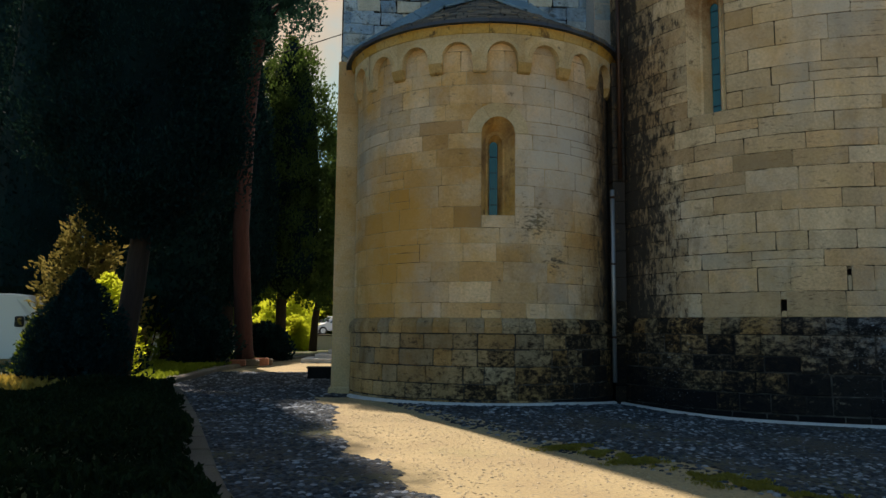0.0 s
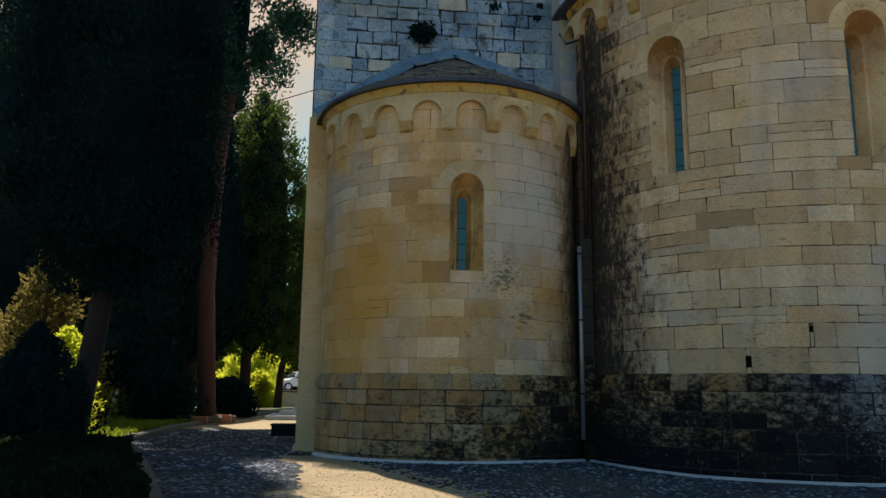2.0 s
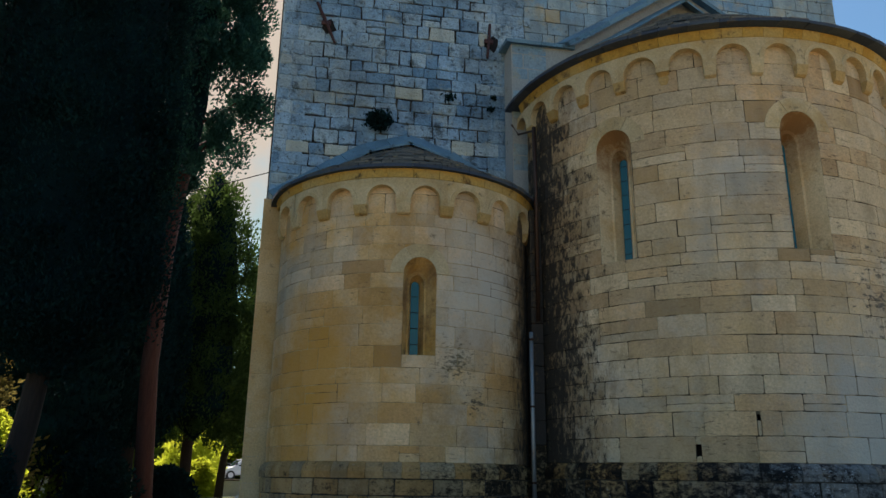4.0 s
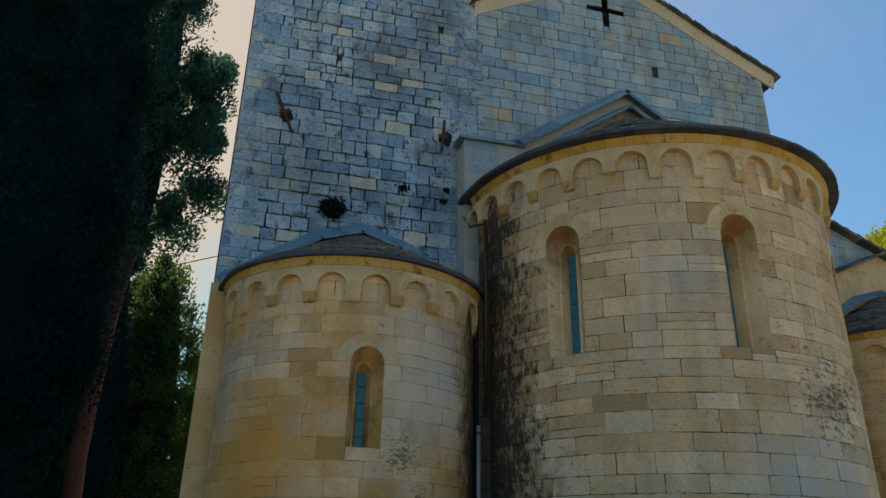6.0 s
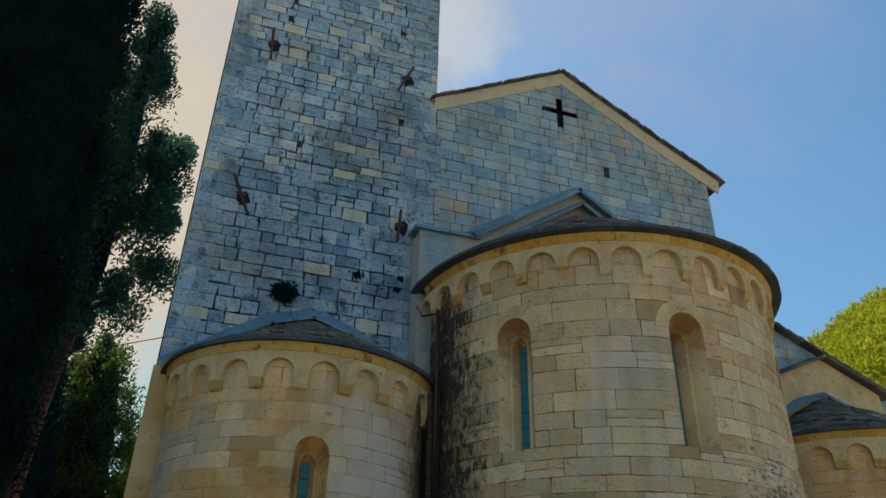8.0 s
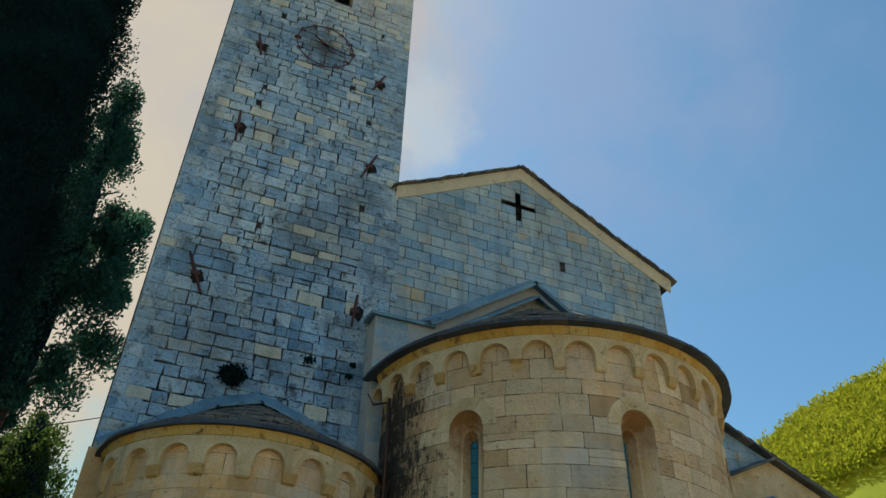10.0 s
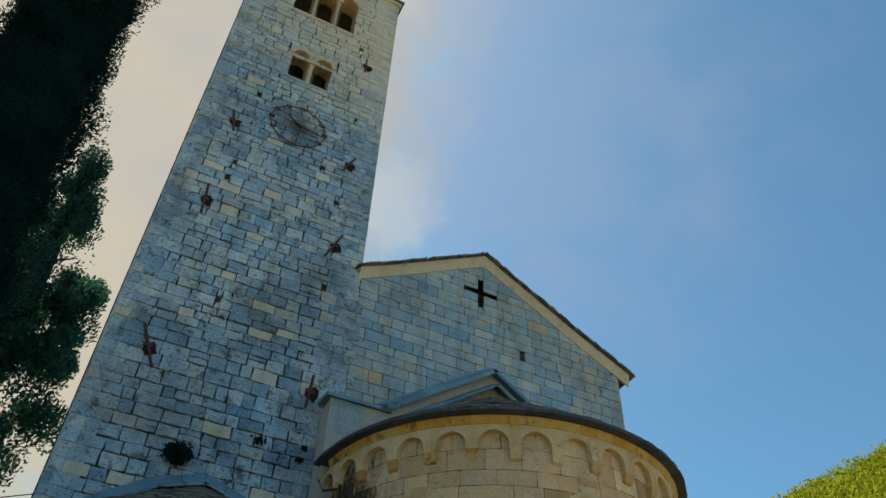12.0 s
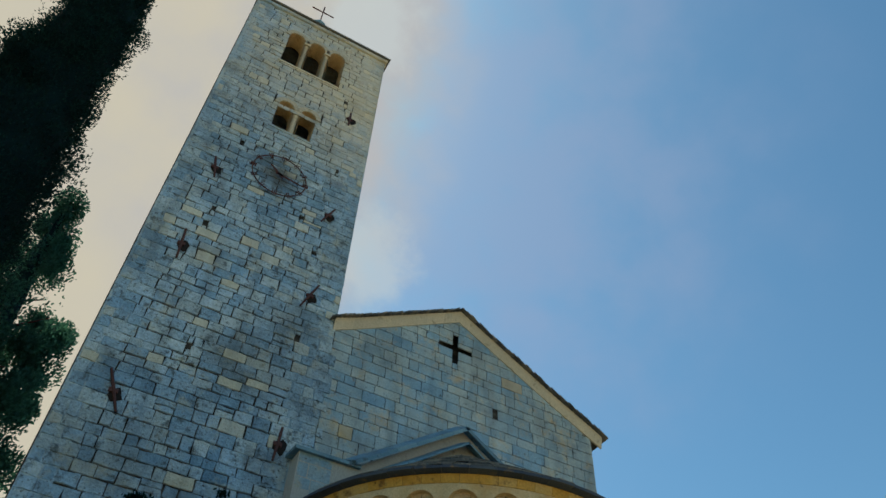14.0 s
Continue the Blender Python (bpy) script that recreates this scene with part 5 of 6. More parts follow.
# raking cornice and slates
for sgn in (-1, 1):
    xe = 4.86 if sgn < 0 else 14.35
    count = 14
    for k in range(count):
        xa, xb = 9.02 + (xe - 9.02) * k / count, 9.02 + (xe - 9.02) * (k + 1) / count
        h = Heap()
        v = []
        for x in (xa, xb):
            z = top_n(x)
            v += [(x, NY + 0.02, z - 0.40), (x, NY - 0.03, z - 0.40), (x, NY - 0.10, z - 0.12), (x, NY - 0.12, z), (x, NY + 0.02, z)]
        h.add(v, [(i, i + 1, 6 + i, 5 + i) for i in range(4)] + [(0, 4, 3, 2, 1), (5, 6, 7, 8, 9)])
        h.part("raking_cornice_stone", M_RAKING, nave)
    h = Heap()
    for row in range(34):
        xa = 9.02 + (xe + 0.10 * sgn - 9.02) * row / 34
        xb = 9.02 + (xe + 0.10 * sgn - 9.02) * (row + 1.3) / 34
        for d in range(3):
            y0, y1 = NY - 0.26 + rng.uniform(-0.03, 0.03) + d * 0.6, NY + 0.34 + d * 0.6
            za, zb = top_n(xa) + 0.06 + rng.uniform(0, 0.015), top_n(xb) + 0.02
            q = [(xa, y0, za), (xb, y0, zb), (xb, y1, zb), (xa, y1, za)]
            h.add(q + [(x, y, z - 0.045) for x, y, z in q], [(0, 1, 2, 3), (0, 4, 5, 1), (1, 5, 6, 2), (7, 6, 5, 4), (3, 7, 4, 0)])
    q = [(9.02, NY + 1.5, 18.44), (xe, NY + 1.5, top_n(xe) + 0.02), (xe, NY + 26, top_n(xe) + 0.02), (9.02, NY + 26, 18.44)]
    h.add(q, [(0, 1, 2, 3)])
    h.part("roof", M_SLATE, nave, "slate covered roof slope")

# ---- aisle and its apse beyond ----
aisle = thing("aisle", "low side aisle with lean-to slate roof", "church aisle")
h = Heap()
prof = [(13.95, -0.2), (19.3, -0.2), (19.3, 8.85), (13.95, 11.25)]
v = [(x, NY + 0.02, z) for x, z in prof] + [(x, NY + 20, z) for x, z in prof]
h.add(v, [(0, 1, 2, 3), (7, 6, 5, 4)] + [(k, (k + 1) % 4, 4 + (k + 1) % 4, 4 + k) for k in range(4)])
h.part("wall", M_NAVE, aisle)
stones = []
for za, zb in courses(7.2, 11.0, 0.33, rng, 0.2):
    b = min(19.28, 13.95 + (11.25 - zb) / 0.449)
    stones += list(lay(flat_map(NY), lambda z: (13.97, b), [(za, zb)], 0.55, [], rng, 0.009, 0.006, 0.006))
masonry(aisle, stones, lambda u, z: M_NAVE, (15, 10), 120)
h = Heap()
for k in range(16):
    xa, xb = 13.9 + 5.7 * k / 16, 13.9 + 5.7 * (k + 1.3) / 16
    za, zb = 11.25 - 0.449 * (xa - 13.95) + 0.12, 11.25 - 0.449 * (xb - 13.95) + 0.06
    q = [(xa, NY - 0.25, za), (xb, NY - 0.25, zb), (xb, NY + 20, zb), (xa, NY + 20, za)]
    h.add(q + [(x, y, z - 0.07) for x, y, z in q], [(0, 1, 2, 3), (0, 4, 5, 1), (1, 5, 6, 2), (7, 6, 5, 4)])
h.part("slate_course", M_SLATE, aisle, "lean-to slate roof", kind="stuff")
h = Heap()
prof = [(14.6, 8.9), (18.3, 8.9), (16.45, 9.72)]
v = [(x, NY - 0.35, z) for x, z in prof] + [(x, NY + 0.03, z) for x, z in prof]
h.add(v, [(0, 1, 2), (5, 4, 3), (0, 1, 4, 3), (1, 2, 5, 4), (2, 0, 3, 5)])
h.box(14.6, 18.3, NY - 0.35, NY + 0.03, 7.0, 8.9)
h.part("apse_gable", M_DRESSED, aisle)
coping(aisle, [(14.2, 8.75), (16.45, 9.76), (18.6, 8.8)], 0.6, 0.06, rng, y=NY, mat=M_SLATE)
right_apse = small_apse(16.3, 15.95, "small round side apse beyond the main apse", 51, False, 120)

# ---- trees ----


def foliage(rng, cloud, size, tilt, mat, parent, name, core_scale=0.0):
    """One mesh of leaf sprays, each a folded pair of small blades, at the given points (x, y, z, nx, ny, nz)."""
    count = len(cloud)
    g = np.random.RandomState(rng.randrange(1 << 30))
    c = np.array([p[:3] for p in cloud])
    out = np.array([p[3:6] for p in cloud])
    up = np.tile([0, 0, 1.0], (count, 1))
    d = out * (1 - tilt) + up * tilt + g.normal(0, 0.45, (count, 3))
    d /= np.linalg.norm(d, axis=1)[:, None]
    s = np.cross(d, g.normal(0, 1, (count, 3)))
    s /= np.linalg.norm(s, axis=1)[:, None] + 1e-9
    k = np.cross(d, s)
    L = (size * g.uniform(0.6, 1.5, count))[:, None]
    W = L * g.uniform(0.30, 0.55, count)[:, None]
    a = c - d * L * 0.5
    b = c + s * W * 0.5 + k * W * 0.15
    e = c + d * L * 0.6
    f = c - s * W * 0.5 + k * W * 0.15
    g1 = c + k * W * 0.5
    g2 = c - k * W * 0.5
    v = np.stack([a, b, e, f, g1, g2], 1).reshape(-1, 3)
    me = bpy.data.meshes.new(name)
    me.from_pydata(v.tolist(), [], (np.arange(count)[:, None] * 6 + np.array([[0, 1, 2, 3, 0, 4, 2, 5]])).reshape(-1, 4).tolist())
    me.materials.append(mat)
    me.update()
    ob = new(name, me)
    ob.parent = parent
    return ob


def crown_cloud(rng, base, profile, count, lump=0.3, shell=0.55, lean=(0, 0)):
    """Points of a lumpy crown round an upright axis; profile of (z, radius)."""
    zs = [p[0] for p in profile]
    area = [(profile[i + 1][0] - profile[i][0]) * (profile[i][1] + profile[i + 1][1] + 0.1) for i in range(len(profile) - 1)]
    cloud = []
    seed = rng.uniform(0, 100)
    while len(cloud) < count:
        i = rng.choices(range(len(area)), area)[0]
        t = rng.random()
        z = zs[i] + t * (zs[i + 1] - zs[i])
        r = profile[i][1] + t * (profile[i + 1][1] - profile[i][1])
        a = rng.uniform(0, 2 * math.pi)
        n = noise.noise((math.cos(a) * 1.3 + seed, math.sin(a) * 1.3, z * 0.55)) + 0.5 * noise.noise((math.cos(a) * 3.1 + seed, math.sin(a) * 3.1, z * 1.5))
        n += 0.45 * noise.noise((math.cos(a) * 5.5, math.sin(a) * 5.5 + seed, z * 2.6))
        r *= 1 + lump * n
        q = shell + (1 - shell) * math.sqrt(rng.random())
        if rng.random() < 0.10:
            q *= rng.uniform(1.0, 1.13)
        x = base[0] + lean[0] * (z - zs[0]) + r * q * math.cos(a)
        y = base[1] + lean[1] * (z - zs[0]) + r * q * math.sin(a)
        cloud.append((x, y, base[2] + z, math.cos(a), math.sin(a), 0.25))
    return cloud


def clump_cloud(rng, base, profile, clumps, per, size, lump, lean):
    """Sprays gathered into tufts over a crown, each tuft round its own twig."""
    cloud = []
    for x, y, z, nx, ny, nz in crown_cloud(rng, base, profile, clumps, lump, 0.82, lean):
        r = size * rng.uniform(0.55, 1.35)
        for _ in range(int(per * rng.uniform(0.6, 1.3))):
            a, b, c = rng.gauss(0, 0.45), rng.gauss(0, 0.45), rng.gauss(0, 0.5)
            if a * a + b * b + c * c > 0.62:
                continue
            cloud.append((x + r * a, y + r * b, z + r * c, a + 0.5 * nx, b + 0.5 * ny, c + 0.3))
    return cloud


def tree(name, label, base, trunk, profile, count, size, mat, bark, seed, lump=0.3, tilt=0.55, lean=(0, 0), limbs=6, group="", shell=0.55, inner=0.0, tufts=None):
    """trunk: rows of (dx, dy, z, radius) from the base; profile: the crown."""
    rng = random.Random(seed)
    t = thing(name, label, "tree", base, group)
    t.location = (0, 0, 0)
    h = Heap()
    h.tube([(base[0] + x, base[1] + y, base[2] + z) for x, y, z, _ in trunk], [r for *_, r in trunk], 12)
    h.part("trunk", bark, t, "", True)
    b = Heap()
    for k in range(limbs):
        z = profile[0][0] + (profile[-1][0] - profile[0][0]) * (0.05 + 0.7 * k / max(1, limbs))
        r = np.interp(z, [p[0] for p in profile], [p[1] for p in profile]) * 0.8
        a = rng.uniform(0, 6.28)
        x0, y0 = base[0] + lean[0] * (z - profile[0][0]), base[1] + lean[1] * (z - profile[0][0])
        b.tube([(x0, y0, base[2] + z - 0.4), (x0 + 0.5 * r * math.cos(a), y0 + 0.5 * r * math.sin(a), base[2] + z), (x0 + r * math.cos(a), y0 + r * math.sin(a), base[2] + z + 0.7)], [0.07, 0.05, 0.02], 6)
    if limbs:
        b.part("limbs", bark, t)
    cloud = crown_cloud(rng, base, profile, count, lump, shell, lean)
    if tufts:
        cloud += clump_cloud(rng, base, profile, *tufts, lump, lean)
    crown = foliage(rng, cloud, size, tilt, mat, t, "crown")
    if inner:
        # shaded inner wood and old needles that stop the light
        h = Heap()
        rings = [(base[0] + lean[0] * (z - profile[0][0]), base[1] + lean[1] * (z - profile[0][0]), base[2] + z) for z, _ in profile]
        h.tube(rings, [0.05 if k in (0, len(profile) - 1) else max(0.02, r * inner) for k, (_, r) in enumerate(profile)], 14)
        h.part("inner_growth", M_CYPRESS, crown)
    return t


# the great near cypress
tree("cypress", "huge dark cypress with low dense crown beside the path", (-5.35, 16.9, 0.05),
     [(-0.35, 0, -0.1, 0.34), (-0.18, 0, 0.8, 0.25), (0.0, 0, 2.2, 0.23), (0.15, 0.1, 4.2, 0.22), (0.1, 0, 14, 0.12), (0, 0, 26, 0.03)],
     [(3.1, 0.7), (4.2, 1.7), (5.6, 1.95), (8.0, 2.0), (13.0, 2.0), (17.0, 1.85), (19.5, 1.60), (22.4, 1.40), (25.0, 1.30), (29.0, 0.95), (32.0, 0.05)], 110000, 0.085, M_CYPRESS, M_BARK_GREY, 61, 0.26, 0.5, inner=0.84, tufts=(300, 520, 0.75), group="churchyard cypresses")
# tall tree with red bark and feathery crown
tree("tall_cypress", "tall feathery cypress on a bare red trunk", (-5.05, 28.7, 0.0),
     [(0.05, 0, -0.1, 0.42), (0, 0, 0.6, 0.33), (-0.28, 0, 5.0, 0.30), (-0.15, 0, 9.5, 0.27), (0.15, 0, 12.5, 0.22), (0.3, 0, 20, 0.12), (0.3, 0, 27, 0.03)],
     [(12.3, 0.8), (13.4, 1.9), (15.5, 2.50), (20.0, 2.40), (22.5, 1.9), (26.0, 0.7), (28.6, 0.05)], 3000, 0.15, M_CEDAR, M_BARK, 62, 0.38, 0.45, (0.0, 0), 14, "churchyard cypresses", 0.3, 0.28, (125, 1000, 0.98))
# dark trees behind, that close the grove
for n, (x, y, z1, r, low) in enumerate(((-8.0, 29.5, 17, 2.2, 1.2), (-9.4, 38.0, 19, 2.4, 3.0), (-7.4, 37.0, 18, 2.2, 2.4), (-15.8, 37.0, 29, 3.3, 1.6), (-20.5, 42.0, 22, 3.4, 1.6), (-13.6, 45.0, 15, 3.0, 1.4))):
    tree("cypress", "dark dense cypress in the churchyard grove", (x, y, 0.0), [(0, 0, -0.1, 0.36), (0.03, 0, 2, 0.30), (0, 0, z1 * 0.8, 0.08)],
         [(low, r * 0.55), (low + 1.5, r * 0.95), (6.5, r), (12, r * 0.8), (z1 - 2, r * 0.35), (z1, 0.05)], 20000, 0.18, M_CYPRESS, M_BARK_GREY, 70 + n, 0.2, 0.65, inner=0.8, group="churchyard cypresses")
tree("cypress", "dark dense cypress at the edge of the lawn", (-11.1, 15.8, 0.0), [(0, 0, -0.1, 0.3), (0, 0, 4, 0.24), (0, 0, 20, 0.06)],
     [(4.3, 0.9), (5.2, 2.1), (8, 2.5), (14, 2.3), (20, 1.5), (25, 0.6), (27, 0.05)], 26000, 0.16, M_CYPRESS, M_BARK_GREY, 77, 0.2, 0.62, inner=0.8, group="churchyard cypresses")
# sunlit trees down the path
tree("pine", "sunlit green conifer behind the red trunk", (-5.15, 41.0, 0.0), [(-0.2, 0, -0.1, 0.3), (-0.2, 0, 3, 0.26), (0, 0, 12, 0.1)],
     [(2.9, 1.3), (4.5, 2.7), (9, 2.75), (12, 2.45), (14.8, 1.8), (16.4, 1.0), (17.4, 0.15)], 11000, 0.16, M_PINE, M_BARK_GREY, 81, 0.40, 0.5, inner=0.6, shell=0.4, tufts=(170, 290, 0.85))
tree("pine", "dark green conifer near the tower corner", (-2.6, 45.0, 0.0), [(-1.4, 0, -0.1, 0.25), (-1.3, 0, 2, 0.20), (-0.6, 0, 6, 0.1)],
     [(2.6, 1.0), (4.5, 1.9), (8, 1.8), (11, 1.2), (13.2, 0.1)], 7000, 0.16, M_PINE, M_BARK_GREY, 82, 0.40, 0.5, inner=0.6, shell=0.4, tufts=(110, 150, 0.55))
tree("golden_conifer", "young conifer with golden sunlit foliage", (-8.7, 23.0, 0.0), [(0, 0, -0.1, 0.12), (0, 0, 4.8, 0.03)],
     [(0.6, 1.2), (2.4, 1.3), (4.0, 0.8), (5.7, 0.08)], 5000, 0.15, M_GOLD, M_BARK_GREY, 83, 0.85, 0.3, shell=0.2)
tree("yew_bush", "dark conical yew bush beside the lawn", (-6.0, 15.6, 0.05), [(0, 0, -0.1, 0.1), (0, 0, 1.6, 0.03)],
     [(0.0, 0.85), (0.6, 0.90), (1.4, 0.62), (2.1, 0.28), (2.4, 0.03)], 14000, 0.075, M_CYPRESS, M_BARK_GREY, 84, 0.95, 0.5, inner=0.75, limbs=0)


def shrub(label, at, rx, rz, count, size, mat, seed, name="shrub", inner=0.7):
    rng = random.Random(seed)
    s = thing(name, label, "shrub", at)
    s.location = (0, 0, 0)
    h = Heap()
    for k in range(4):
        a = k * 1.6
        h.tube([(at[0], at[1], at[2] - 0.1), (at[0] + 0.3 * rx * math.cos(a), at[1] + 0.3 * rx * math.sin(a), at[2] + rz * 0.6)], [0.05, 0.02], 6)
    h.part("stems", M_BARK_GREY, s)
    prof = [(0.0, rx * 0.75), (rz * 0.3, rx), (rz * 0.65, rx * 0.85), (rz * 0.9, rx * 0.45), (rz, rx * 0.08)]
    crown = foliage(rng, crown_cloud(rng, at, prof, count, 0.5, 0.4), size, 0.35, mat, s, "leaves")
    if inner:
        h = Heap()
        h.tube([(at[0], at[1], at[2] + z) for z, _ in prof], [max(0.03, r * inner) for _, r in prof], 12)
        h.part("inner_growth", mat, crown)
    return s


shrub("dark clipped shrub under the trees", (-6.2, 27.0, 0.05), 1.1, 2.5, 3500, 0.16, M_CYPRESS, 91)
shrub("dark shrub at the foot of a tree", (-4.9, 33.0, 0.05), 1.1, 1.6, 2500, 0.18, M_CYPRESS, 92)
shrub("bright yellow-green shrub in full sun", (-6.9, 56.0, 1.0), 2.0, 3.2, 5000, 0.22, M_BRIGHT, 93)
shrub("bright yellow-green shrub in full sun", (-5.2, 46.0, 0.0), 1.1, 2.2, 4000, 0.18, M_BRIGHT, 94)
shrub("sunlit yellow-green bush beyond the lawn", (-7.05, 20.2, 0.0), 0.80, 2.7, 3600, 0.12, M_BRIGHT, 95)
shrub("sunlit grassy bush beside the van", (-7.2, 16.6, 0.0), 0.36, 1.5, 2600, 0.10, M_SHRUB, 96)
shrub("loose leafy shrub between the trunks", (-8.9, 30.0, 0.0), 1.7, 3.6, 1800, 0.22, M_SHRUB, 97, inner=0.0)
for n, (x, y) in enumerate(((-22, 62), (-15, 68), (-9, 72), (-2, 75), (4, 70), (-30, 55), (-36, 48))):
    shrub("leafy green tree line at the far side", (x, y, 0.0), 4.6, 7.0 + n % 3, 3500, 0.6, M_SHRUB, 100 + n, "far_tree")

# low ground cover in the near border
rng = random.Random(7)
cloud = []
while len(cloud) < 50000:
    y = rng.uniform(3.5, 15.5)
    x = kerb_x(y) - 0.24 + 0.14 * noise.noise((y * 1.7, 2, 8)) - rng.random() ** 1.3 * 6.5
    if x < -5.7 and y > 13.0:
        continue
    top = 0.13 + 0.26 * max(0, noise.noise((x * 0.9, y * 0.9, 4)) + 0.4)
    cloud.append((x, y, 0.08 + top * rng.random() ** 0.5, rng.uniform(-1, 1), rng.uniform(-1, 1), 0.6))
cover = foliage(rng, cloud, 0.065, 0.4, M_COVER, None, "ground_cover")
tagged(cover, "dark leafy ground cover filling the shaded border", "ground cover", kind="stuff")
cloud = []
for _ in range(5000):
    y = rng.uniform(17.5, 36)
    x = kerb_x(y) - 0.3 - rng.random() * 3.0
    cloud.append((x, y, 0.13 + 0.05 * rng.random(), 0, 0, 1))
grass = foliage(rng, cloud, 0.12, 0.8, M_SHRUB, None, "grass")
tagged(grass, "thin lawn grass beside the kerb", "grass", kind="stuff")

# moss along the edge of the worn line, and yellow grass that paints sunlight on the lawn
rng = random.Random(17)
cloud = []
while len(cloud) < 9000:
    t = rng.random() * 1.15 - 0.1
    x, y = 1.85 + 1.25 * t, 8.15 - 2.5 * t
    off = rng.gauss(0.30, 0.22)
    if noise.noise((x * 2.2, y * 2.2, 3)) + 0.5 * noise.noise((x * 7 + off * 6, y * 7, 1)) + 0.34 < rng.random() * 0.5 + abs(off - 0.30):
        continue
    x, y = x + off * 0.9, y + off * 0.45
    cloud.append((x, y, 0.012 + 0.012 * rng.random(), rng.uniform(-1, 1), rng.uniform(-1, 1), 0.5))
moss = foliage(rng, cloud, 0.022, 0.4, M_MOSS, None, "moss")
tagged(moss, "low olive moss along the worn line of the path", "moss", kind="stuff")
cloud = []
for _ in range(5000):
    x, y = rng.gauss(-6.9, 0.50), rng.gauss(14.6, 0.75)
    cloud.append((x, y, 0.10 + 0.22 * rng.random(), rng.uniform(-0.4, 0.4), rng.uniform(-0.4, 0.4), 1))
lit_grass = foliage(rng, cloud, 0.13, 0.8, M_SUNLIT_GRASS, None, "dry_grass")
tagged(lit_grass, "grass coloured yellow as a sunlit patch of lawn", "grass", kind="stuff")

# weeds on the tower and in joints
for x, z, r, count in ((1.39, 9.14, 0.29, 520), (3.05, 9.95, 0.13, 60), (4.05, 9.72, 0.10, 40), (4.15, 10.05, 0.08, 30)):
    rng = random.Random(int(x * 100))
    cl = [(x + rng.gauss(0, r * 0.45), TY - 0.05 - abs(rng.gauss(0, r * 0.35)), z + rng.gauss(0, r * 0.35), rng.uniform(-1, 1), -0.8, 0.5) for _ in range(count)]
    plant = foliage(rng, cl, 0.10 if r > 0.2 else 0.08, 0.3, M_CYPRESS, None, "wall_plant")
    tagged(plant, "dark tuft of weeds growing from the tower wall", "plant", kind="stuff")

# ---- hill ----
rng = random.Random(9)
hv, hf = [], []
nu, nv = 90, 36


def ridge(az):
    return np.interp(az, [20, 40, 44.9, 46.5, 49.4, 53, 56.3, 62, 70, 90], [0.22, 0.33, 0.384, 0.40, 0.432, 0.455, 0.472, 0.50, 0.52, 0.5])


for j in range(nv):
    for i in range(nu):
        az = 24 + 60 * i / (nu - 1)
        t = j / (nv - 1)
        d = 150 + 150 * t
        z = 1.25 + 300 * ridge(az) * (t ** 0.8) * (0.97 + 0.03 * noise.noise((az * 0.9, t * 5, 0)))
        hv.append((d * math.sin(radians(az)), d * math.cos(radians(az)), z - 2.5))
hf = [(j * nu + i, j * nu + i + 1, (j + 1) * nu + i + 1, (j + 1) * nu + i) for j in range(nv - 1) for i in range(nu - 1)]
hill = new("hill", data("hill", hv, hf, M_FOREST, True))
tagged(hill, "steep sunlit wooded hill behind the church", "hill", kind="structure")
cloud = []
for _ in range(3400):
    az = rng.uniform(40, 74)
    t = rng.uniform(0.55, 1.0)
    d = 150 + 150 * t
    z = 1.25 + 300 * ridge(az) * (t ** 0.8) - 2.0
    x, y = d * math.sin(radians(az)), d * math.cos(radians(az))
    r = rng.uniform(2.2, 4.8)
    for _ in range(26):
        a, b = rng.uniform(0, 6.28), rng.uniform(-0.2, 1.0)
        c = r * math.sqrt(max(0.05, 1 - b * b)) * rng.uniform(0.8, 1.05)
        cloud.append((x + c * math.cos(a), y + c * math.sin(a), z + r * b * 1.15, math.cos(a), math.sin(a), b))
woods = foliage(rng, cloud, 1.15, 0.4, M_FOREST, None, "hill_woods")
tagged(woods, "bright green broadleaf woods covering the hill", "woods", kind="stuff")

# ---- small things ----
cable = Heap()
pts = [Vector((-0.97, 16.2, 7.75)), Vector((-3.0, 18.0, 7.75)), Vector((-9.0, 23.5, 8.6))]
cable.tube([pts[0].lerp(pts[2], t) - Vector((0, 0, 0.9 * t * (1 - t))) for t in [k / 12 for k in range(13)]], 0.012, 6)
cab = new("overhead_cable", data("overhead_cable", cable.v, cable.f, M_CABLE))
tagged(cab, "black overhead cable from tower to trees", "cable")

steps_ob = thing("stone_steps", "pale stone steps behind the tower corner", "steps")
for k in range(3):
    h = Heap()
    h.box(-3.2 + 0.5 * k, 1.0, 31.0 + 0.5 * k, 34.0, -0.02 + 0.17 * k, 0.17 * (k + 1), 0.02)
    h.part("step", M_CEMENT, steps_ob)
terrace = thing("terrace", "raised parking terrace with pale retaining wall", "terrace", kind="structure")
h = Heap()
h.box(-14, 9, 48.0, 82.0, -0.1, 1.0, 0.03)
h.part("retaining_wall", M_CEMENT, terrace)
h = Heap()
h.box(-14.05, 9.05, 47.9, 48.3, 1.0, 1.09, 0.02)
h.part("coping", M_KERB, terrace)
trough = thing("planter", "dark empty metal planter against the tower", "planter")
h = Heap()
h.box(-1.95, -1.15, 20.6, 21.1, 0.0, 0.30, 0.02)
h.part("box", M_DARK, trough)
h = Heap()
h.box(-1.98, -1.12, 20.57, 21.13, 0.28, 0.32, 0.008)
h.part("rim", M_CABLE, trough)
logs = thing("stone_border", "rough stones ringing the foot of the tree", "stone border")
rng = random.Random(3)
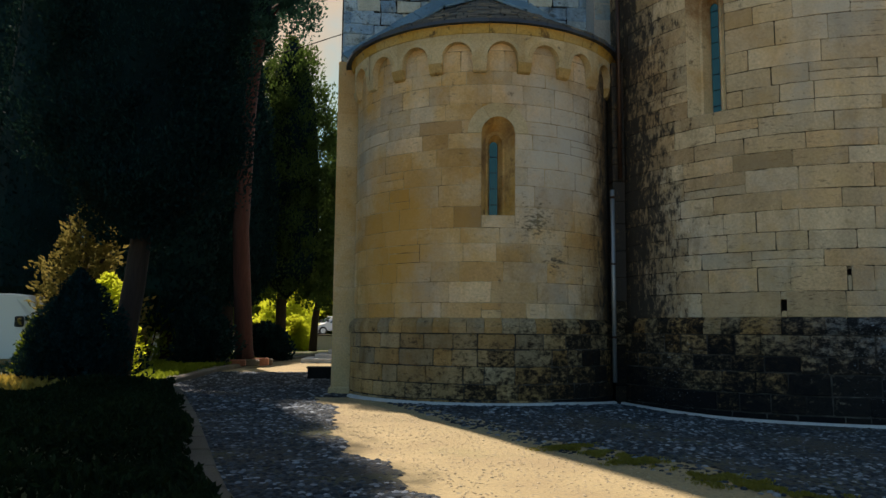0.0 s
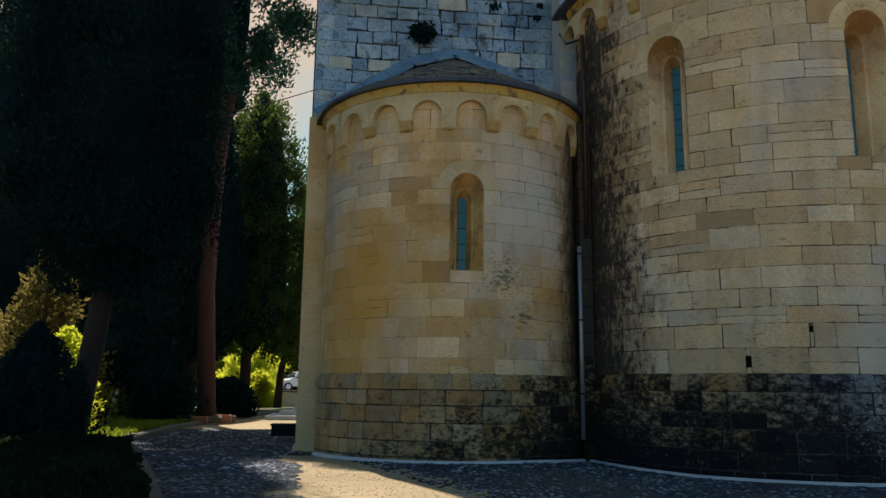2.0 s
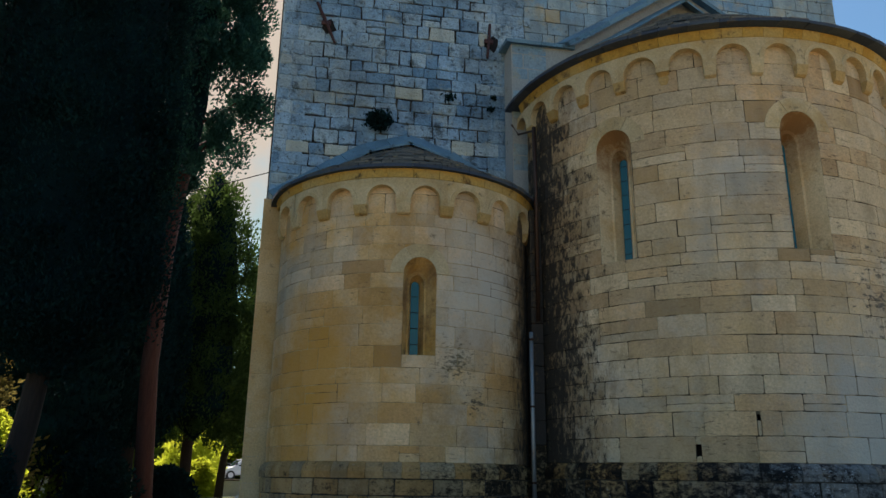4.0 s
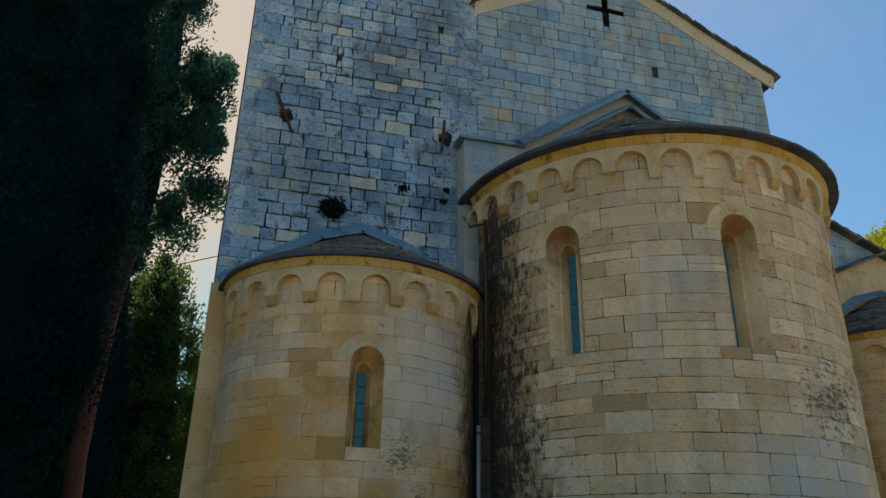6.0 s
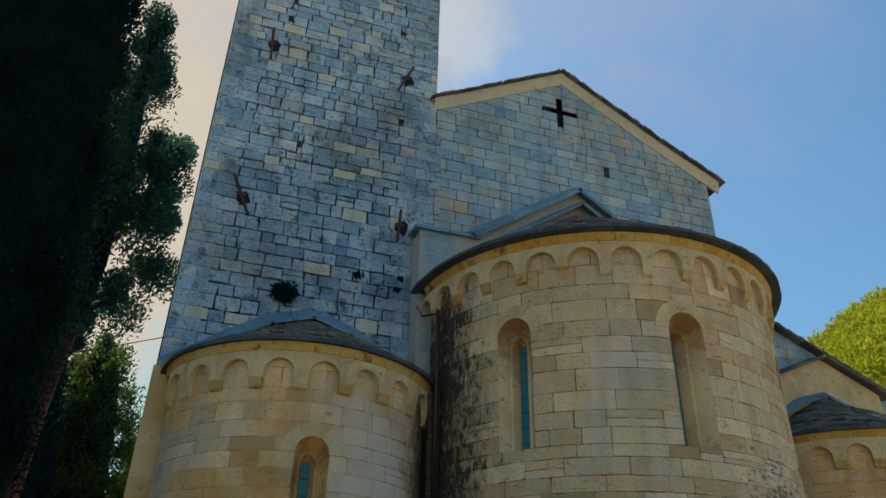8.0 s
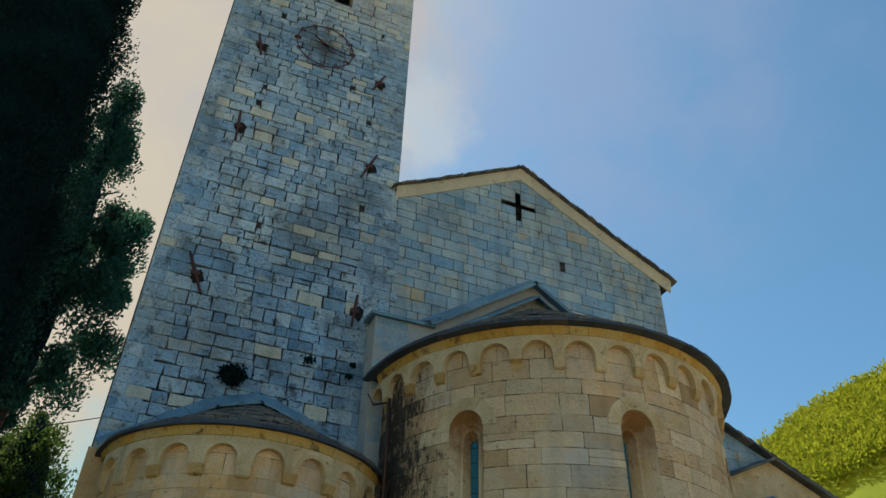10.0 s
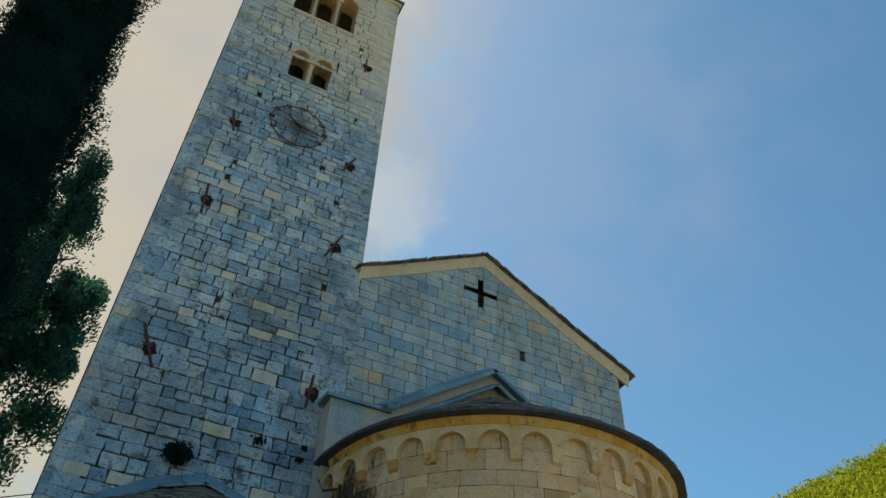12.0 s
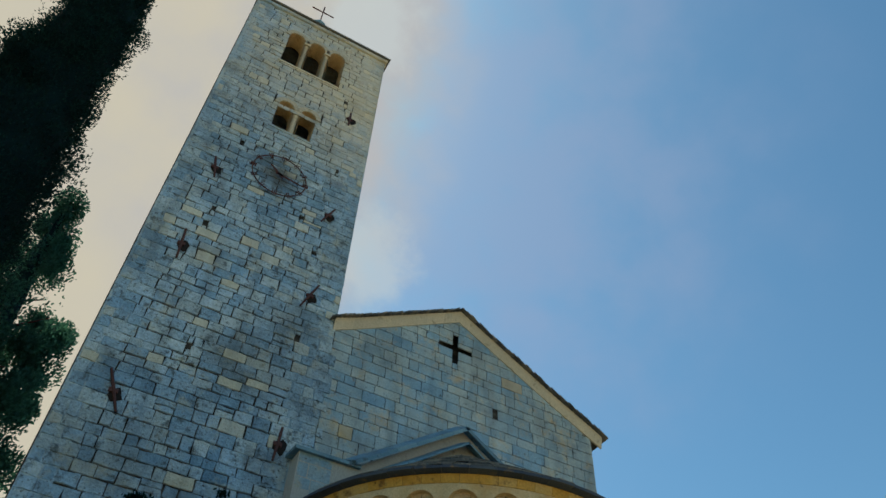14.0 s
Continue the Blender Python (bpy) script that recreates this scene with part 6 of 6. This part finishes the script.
for k in range(9):
    a = 3.4 + k * 0.36
    x, y = -5.6 + 1.5 * math.cos(a), 27.7 + 0.9 * math.sin(a)
    h = Heap()
    h.box(x - 0.3, x + 0.25, y - 0.14, y + 0.14, 0.05, 0.27 + 0.06 * rng.random(), 0.04)
    h.part("border_stone", M_TERRACOTTA if k % 2 else M_KERB, logs)


def car(name, label, paint, at, turn, length, width, height, van=False):
    c = thing(name, label, "van" if van else "car", at)
    c.rotation_euler = (0, 0, radians(turn))
    L, W, H = length / 2, width / 2, height
    if van:
        prof = [(-L, 0.35), (-L, 1.05), (-L + 0.25, 1.15), (-L + 0.95, H * 0.97), (-L + 1.4, H), (L - 0.05, H), (L, H - 0.1), (L, 0.35)]
    else:
        prof = [(-L, 0.35), (-L, 0.72), (-L + 0.9, 0.92), (-L + 1.6, H - 0.04), (-L + 2.1, H), (L - 0.7, H - 0.03), (L - 0.1, 0.95), (L, 0.85), (L, 0.35)]
    n = len(prof)
    h = Heap()
    rows = []
    for y, inset in ((-W, 0.06), (-W + 0.06, 0.0), (W - 0.06, 0.0), (W, 0.06)):
        rows.append([(x * (1 - inset / L), y * (0.86 if z > 1.0 else 1.0), z - (inset * 0.6 if z > 0.5 else -inset * 0.3)) for x, z in prof])
    for a, b in zip(rows, rows[1:]):
        sheet_between(h, a, b, True)
    h.add(rows[0], [tuple(range(n))])
    h.add(rows[-1], [tuple(range(n))[::-1]])
    h.part("body", paint, c)
    for y, s in ((-W, -1), (W, 1)):
        g = Heap()
        if van:
            q = [(-L + 0.75, 1.20), (-L + 1.9, 1.20), (-L + 1.9, H * 0.82), (-L + 1.25, H * 0.82)]
        else:
            q = [(-L + 1.25, 0.95), (L - 0.6, 0.95), (L - 0.9, H - 0.14), (-L + 1.85, H - 0.14)]
        v = [(x, s * (abs(y) * (0.86 if z > 1.0 else 0.97) + 0.012), z) for x, z in q]
        g.add(v, [(0, 1, 2, 3)])
        g.part("window", M_CARGLASS, c, "dark side glass")
    g = Heap()
    if van:
        g.add([(-L + 0.32, -W * 0.75, 1.22), (-L + 0.32, W * 0.75, 1.22), (-L + 0.88, W * 0.72, H * 0.92), (-L + 0.88, -W * 0.72, H * 0.92)], [(0, 1, 2, 3)])
    else:
        g.add([(-L + 0.93, -W * 0.78, 0.96), (-L + 0.93, W * 0.78, 0.96), (-L + 1.55, W * 0.74, H - 0.08), (-L + 1.55, -W * 0.74, H - 0.08)], [(0, 1, 2, 3)])
    g.part("windscreen", M_CARGLASS, c)
    for x in (-L + 0.75, L - 0.8):
        for y in (-W + 0.02, W - 0.02):
            t = Heap()
            t.tube([(x, y - 0.1, 0.32), (x, y + 0.1, 0.32)], 0.32, 18)
            wheel = t.part("wheel", M_RUBBER, c)
            t = Heap()
            t.tube([(x, y - 0.11, 0.32), (x, y + 0.11, 0.32)], 0.19, 12)
            t.part("rim", M_SILVER, wheel)
    for y in (-W - 0.12, W + 0.12):
        t = Heap()
        t.box(-L + 1.0, -L + 1.18, y - 0.1, y + 0.1, 1.02 if not van else 1.3, 1.18 if not van else 1.62, 0.03)
        t.part("mirror", M_RUBBER, c)
    for y in (-W + 0.3, W - 0.3):
        t = Heap()
        t.box(-L - 0.01, -L + 0.1, y - 0.16, y + 0.16, 0.6, 0.75, 0.02)
        t.part("headlight", M_CARGLASS, c)
    return c


car("van", "white delivery van parked beyond the lawn", M_WHITE, (-12.1, 24.6, 0.0), 180, 5.0, 1.95, 2.3, True)
car("car", "silver hatchback parked beyond the low wall", M_SILVER, (-3.6, 60.0, 1.0), 20, 4.0, 1.7, 1.5)

house = thing("far_house", "distant house with a red tiled roof", "house")
h = Heap()
h.box(-7.0, 6.0, 84.0, 92.0, 0, 3.6)
h.part("wall", M_DRESSED, house)
h = Heap()
v = [(-7.6, 83.4, 3.5), (6.6, 83.4, 3.5), (6.6, 92.6, 3.5), (-7.6, 92.6, 3.5), (-6.0, 88, 6.0), (5.0, 88, 6.0)]
h.add(v, [(0, 1, 5, 4), (1, 2, 5), (2, 3, 4, 5), (3, 0, 4), (3, 2, 1, 0)])
h.part("roof", M_TERRACOTTA, house)
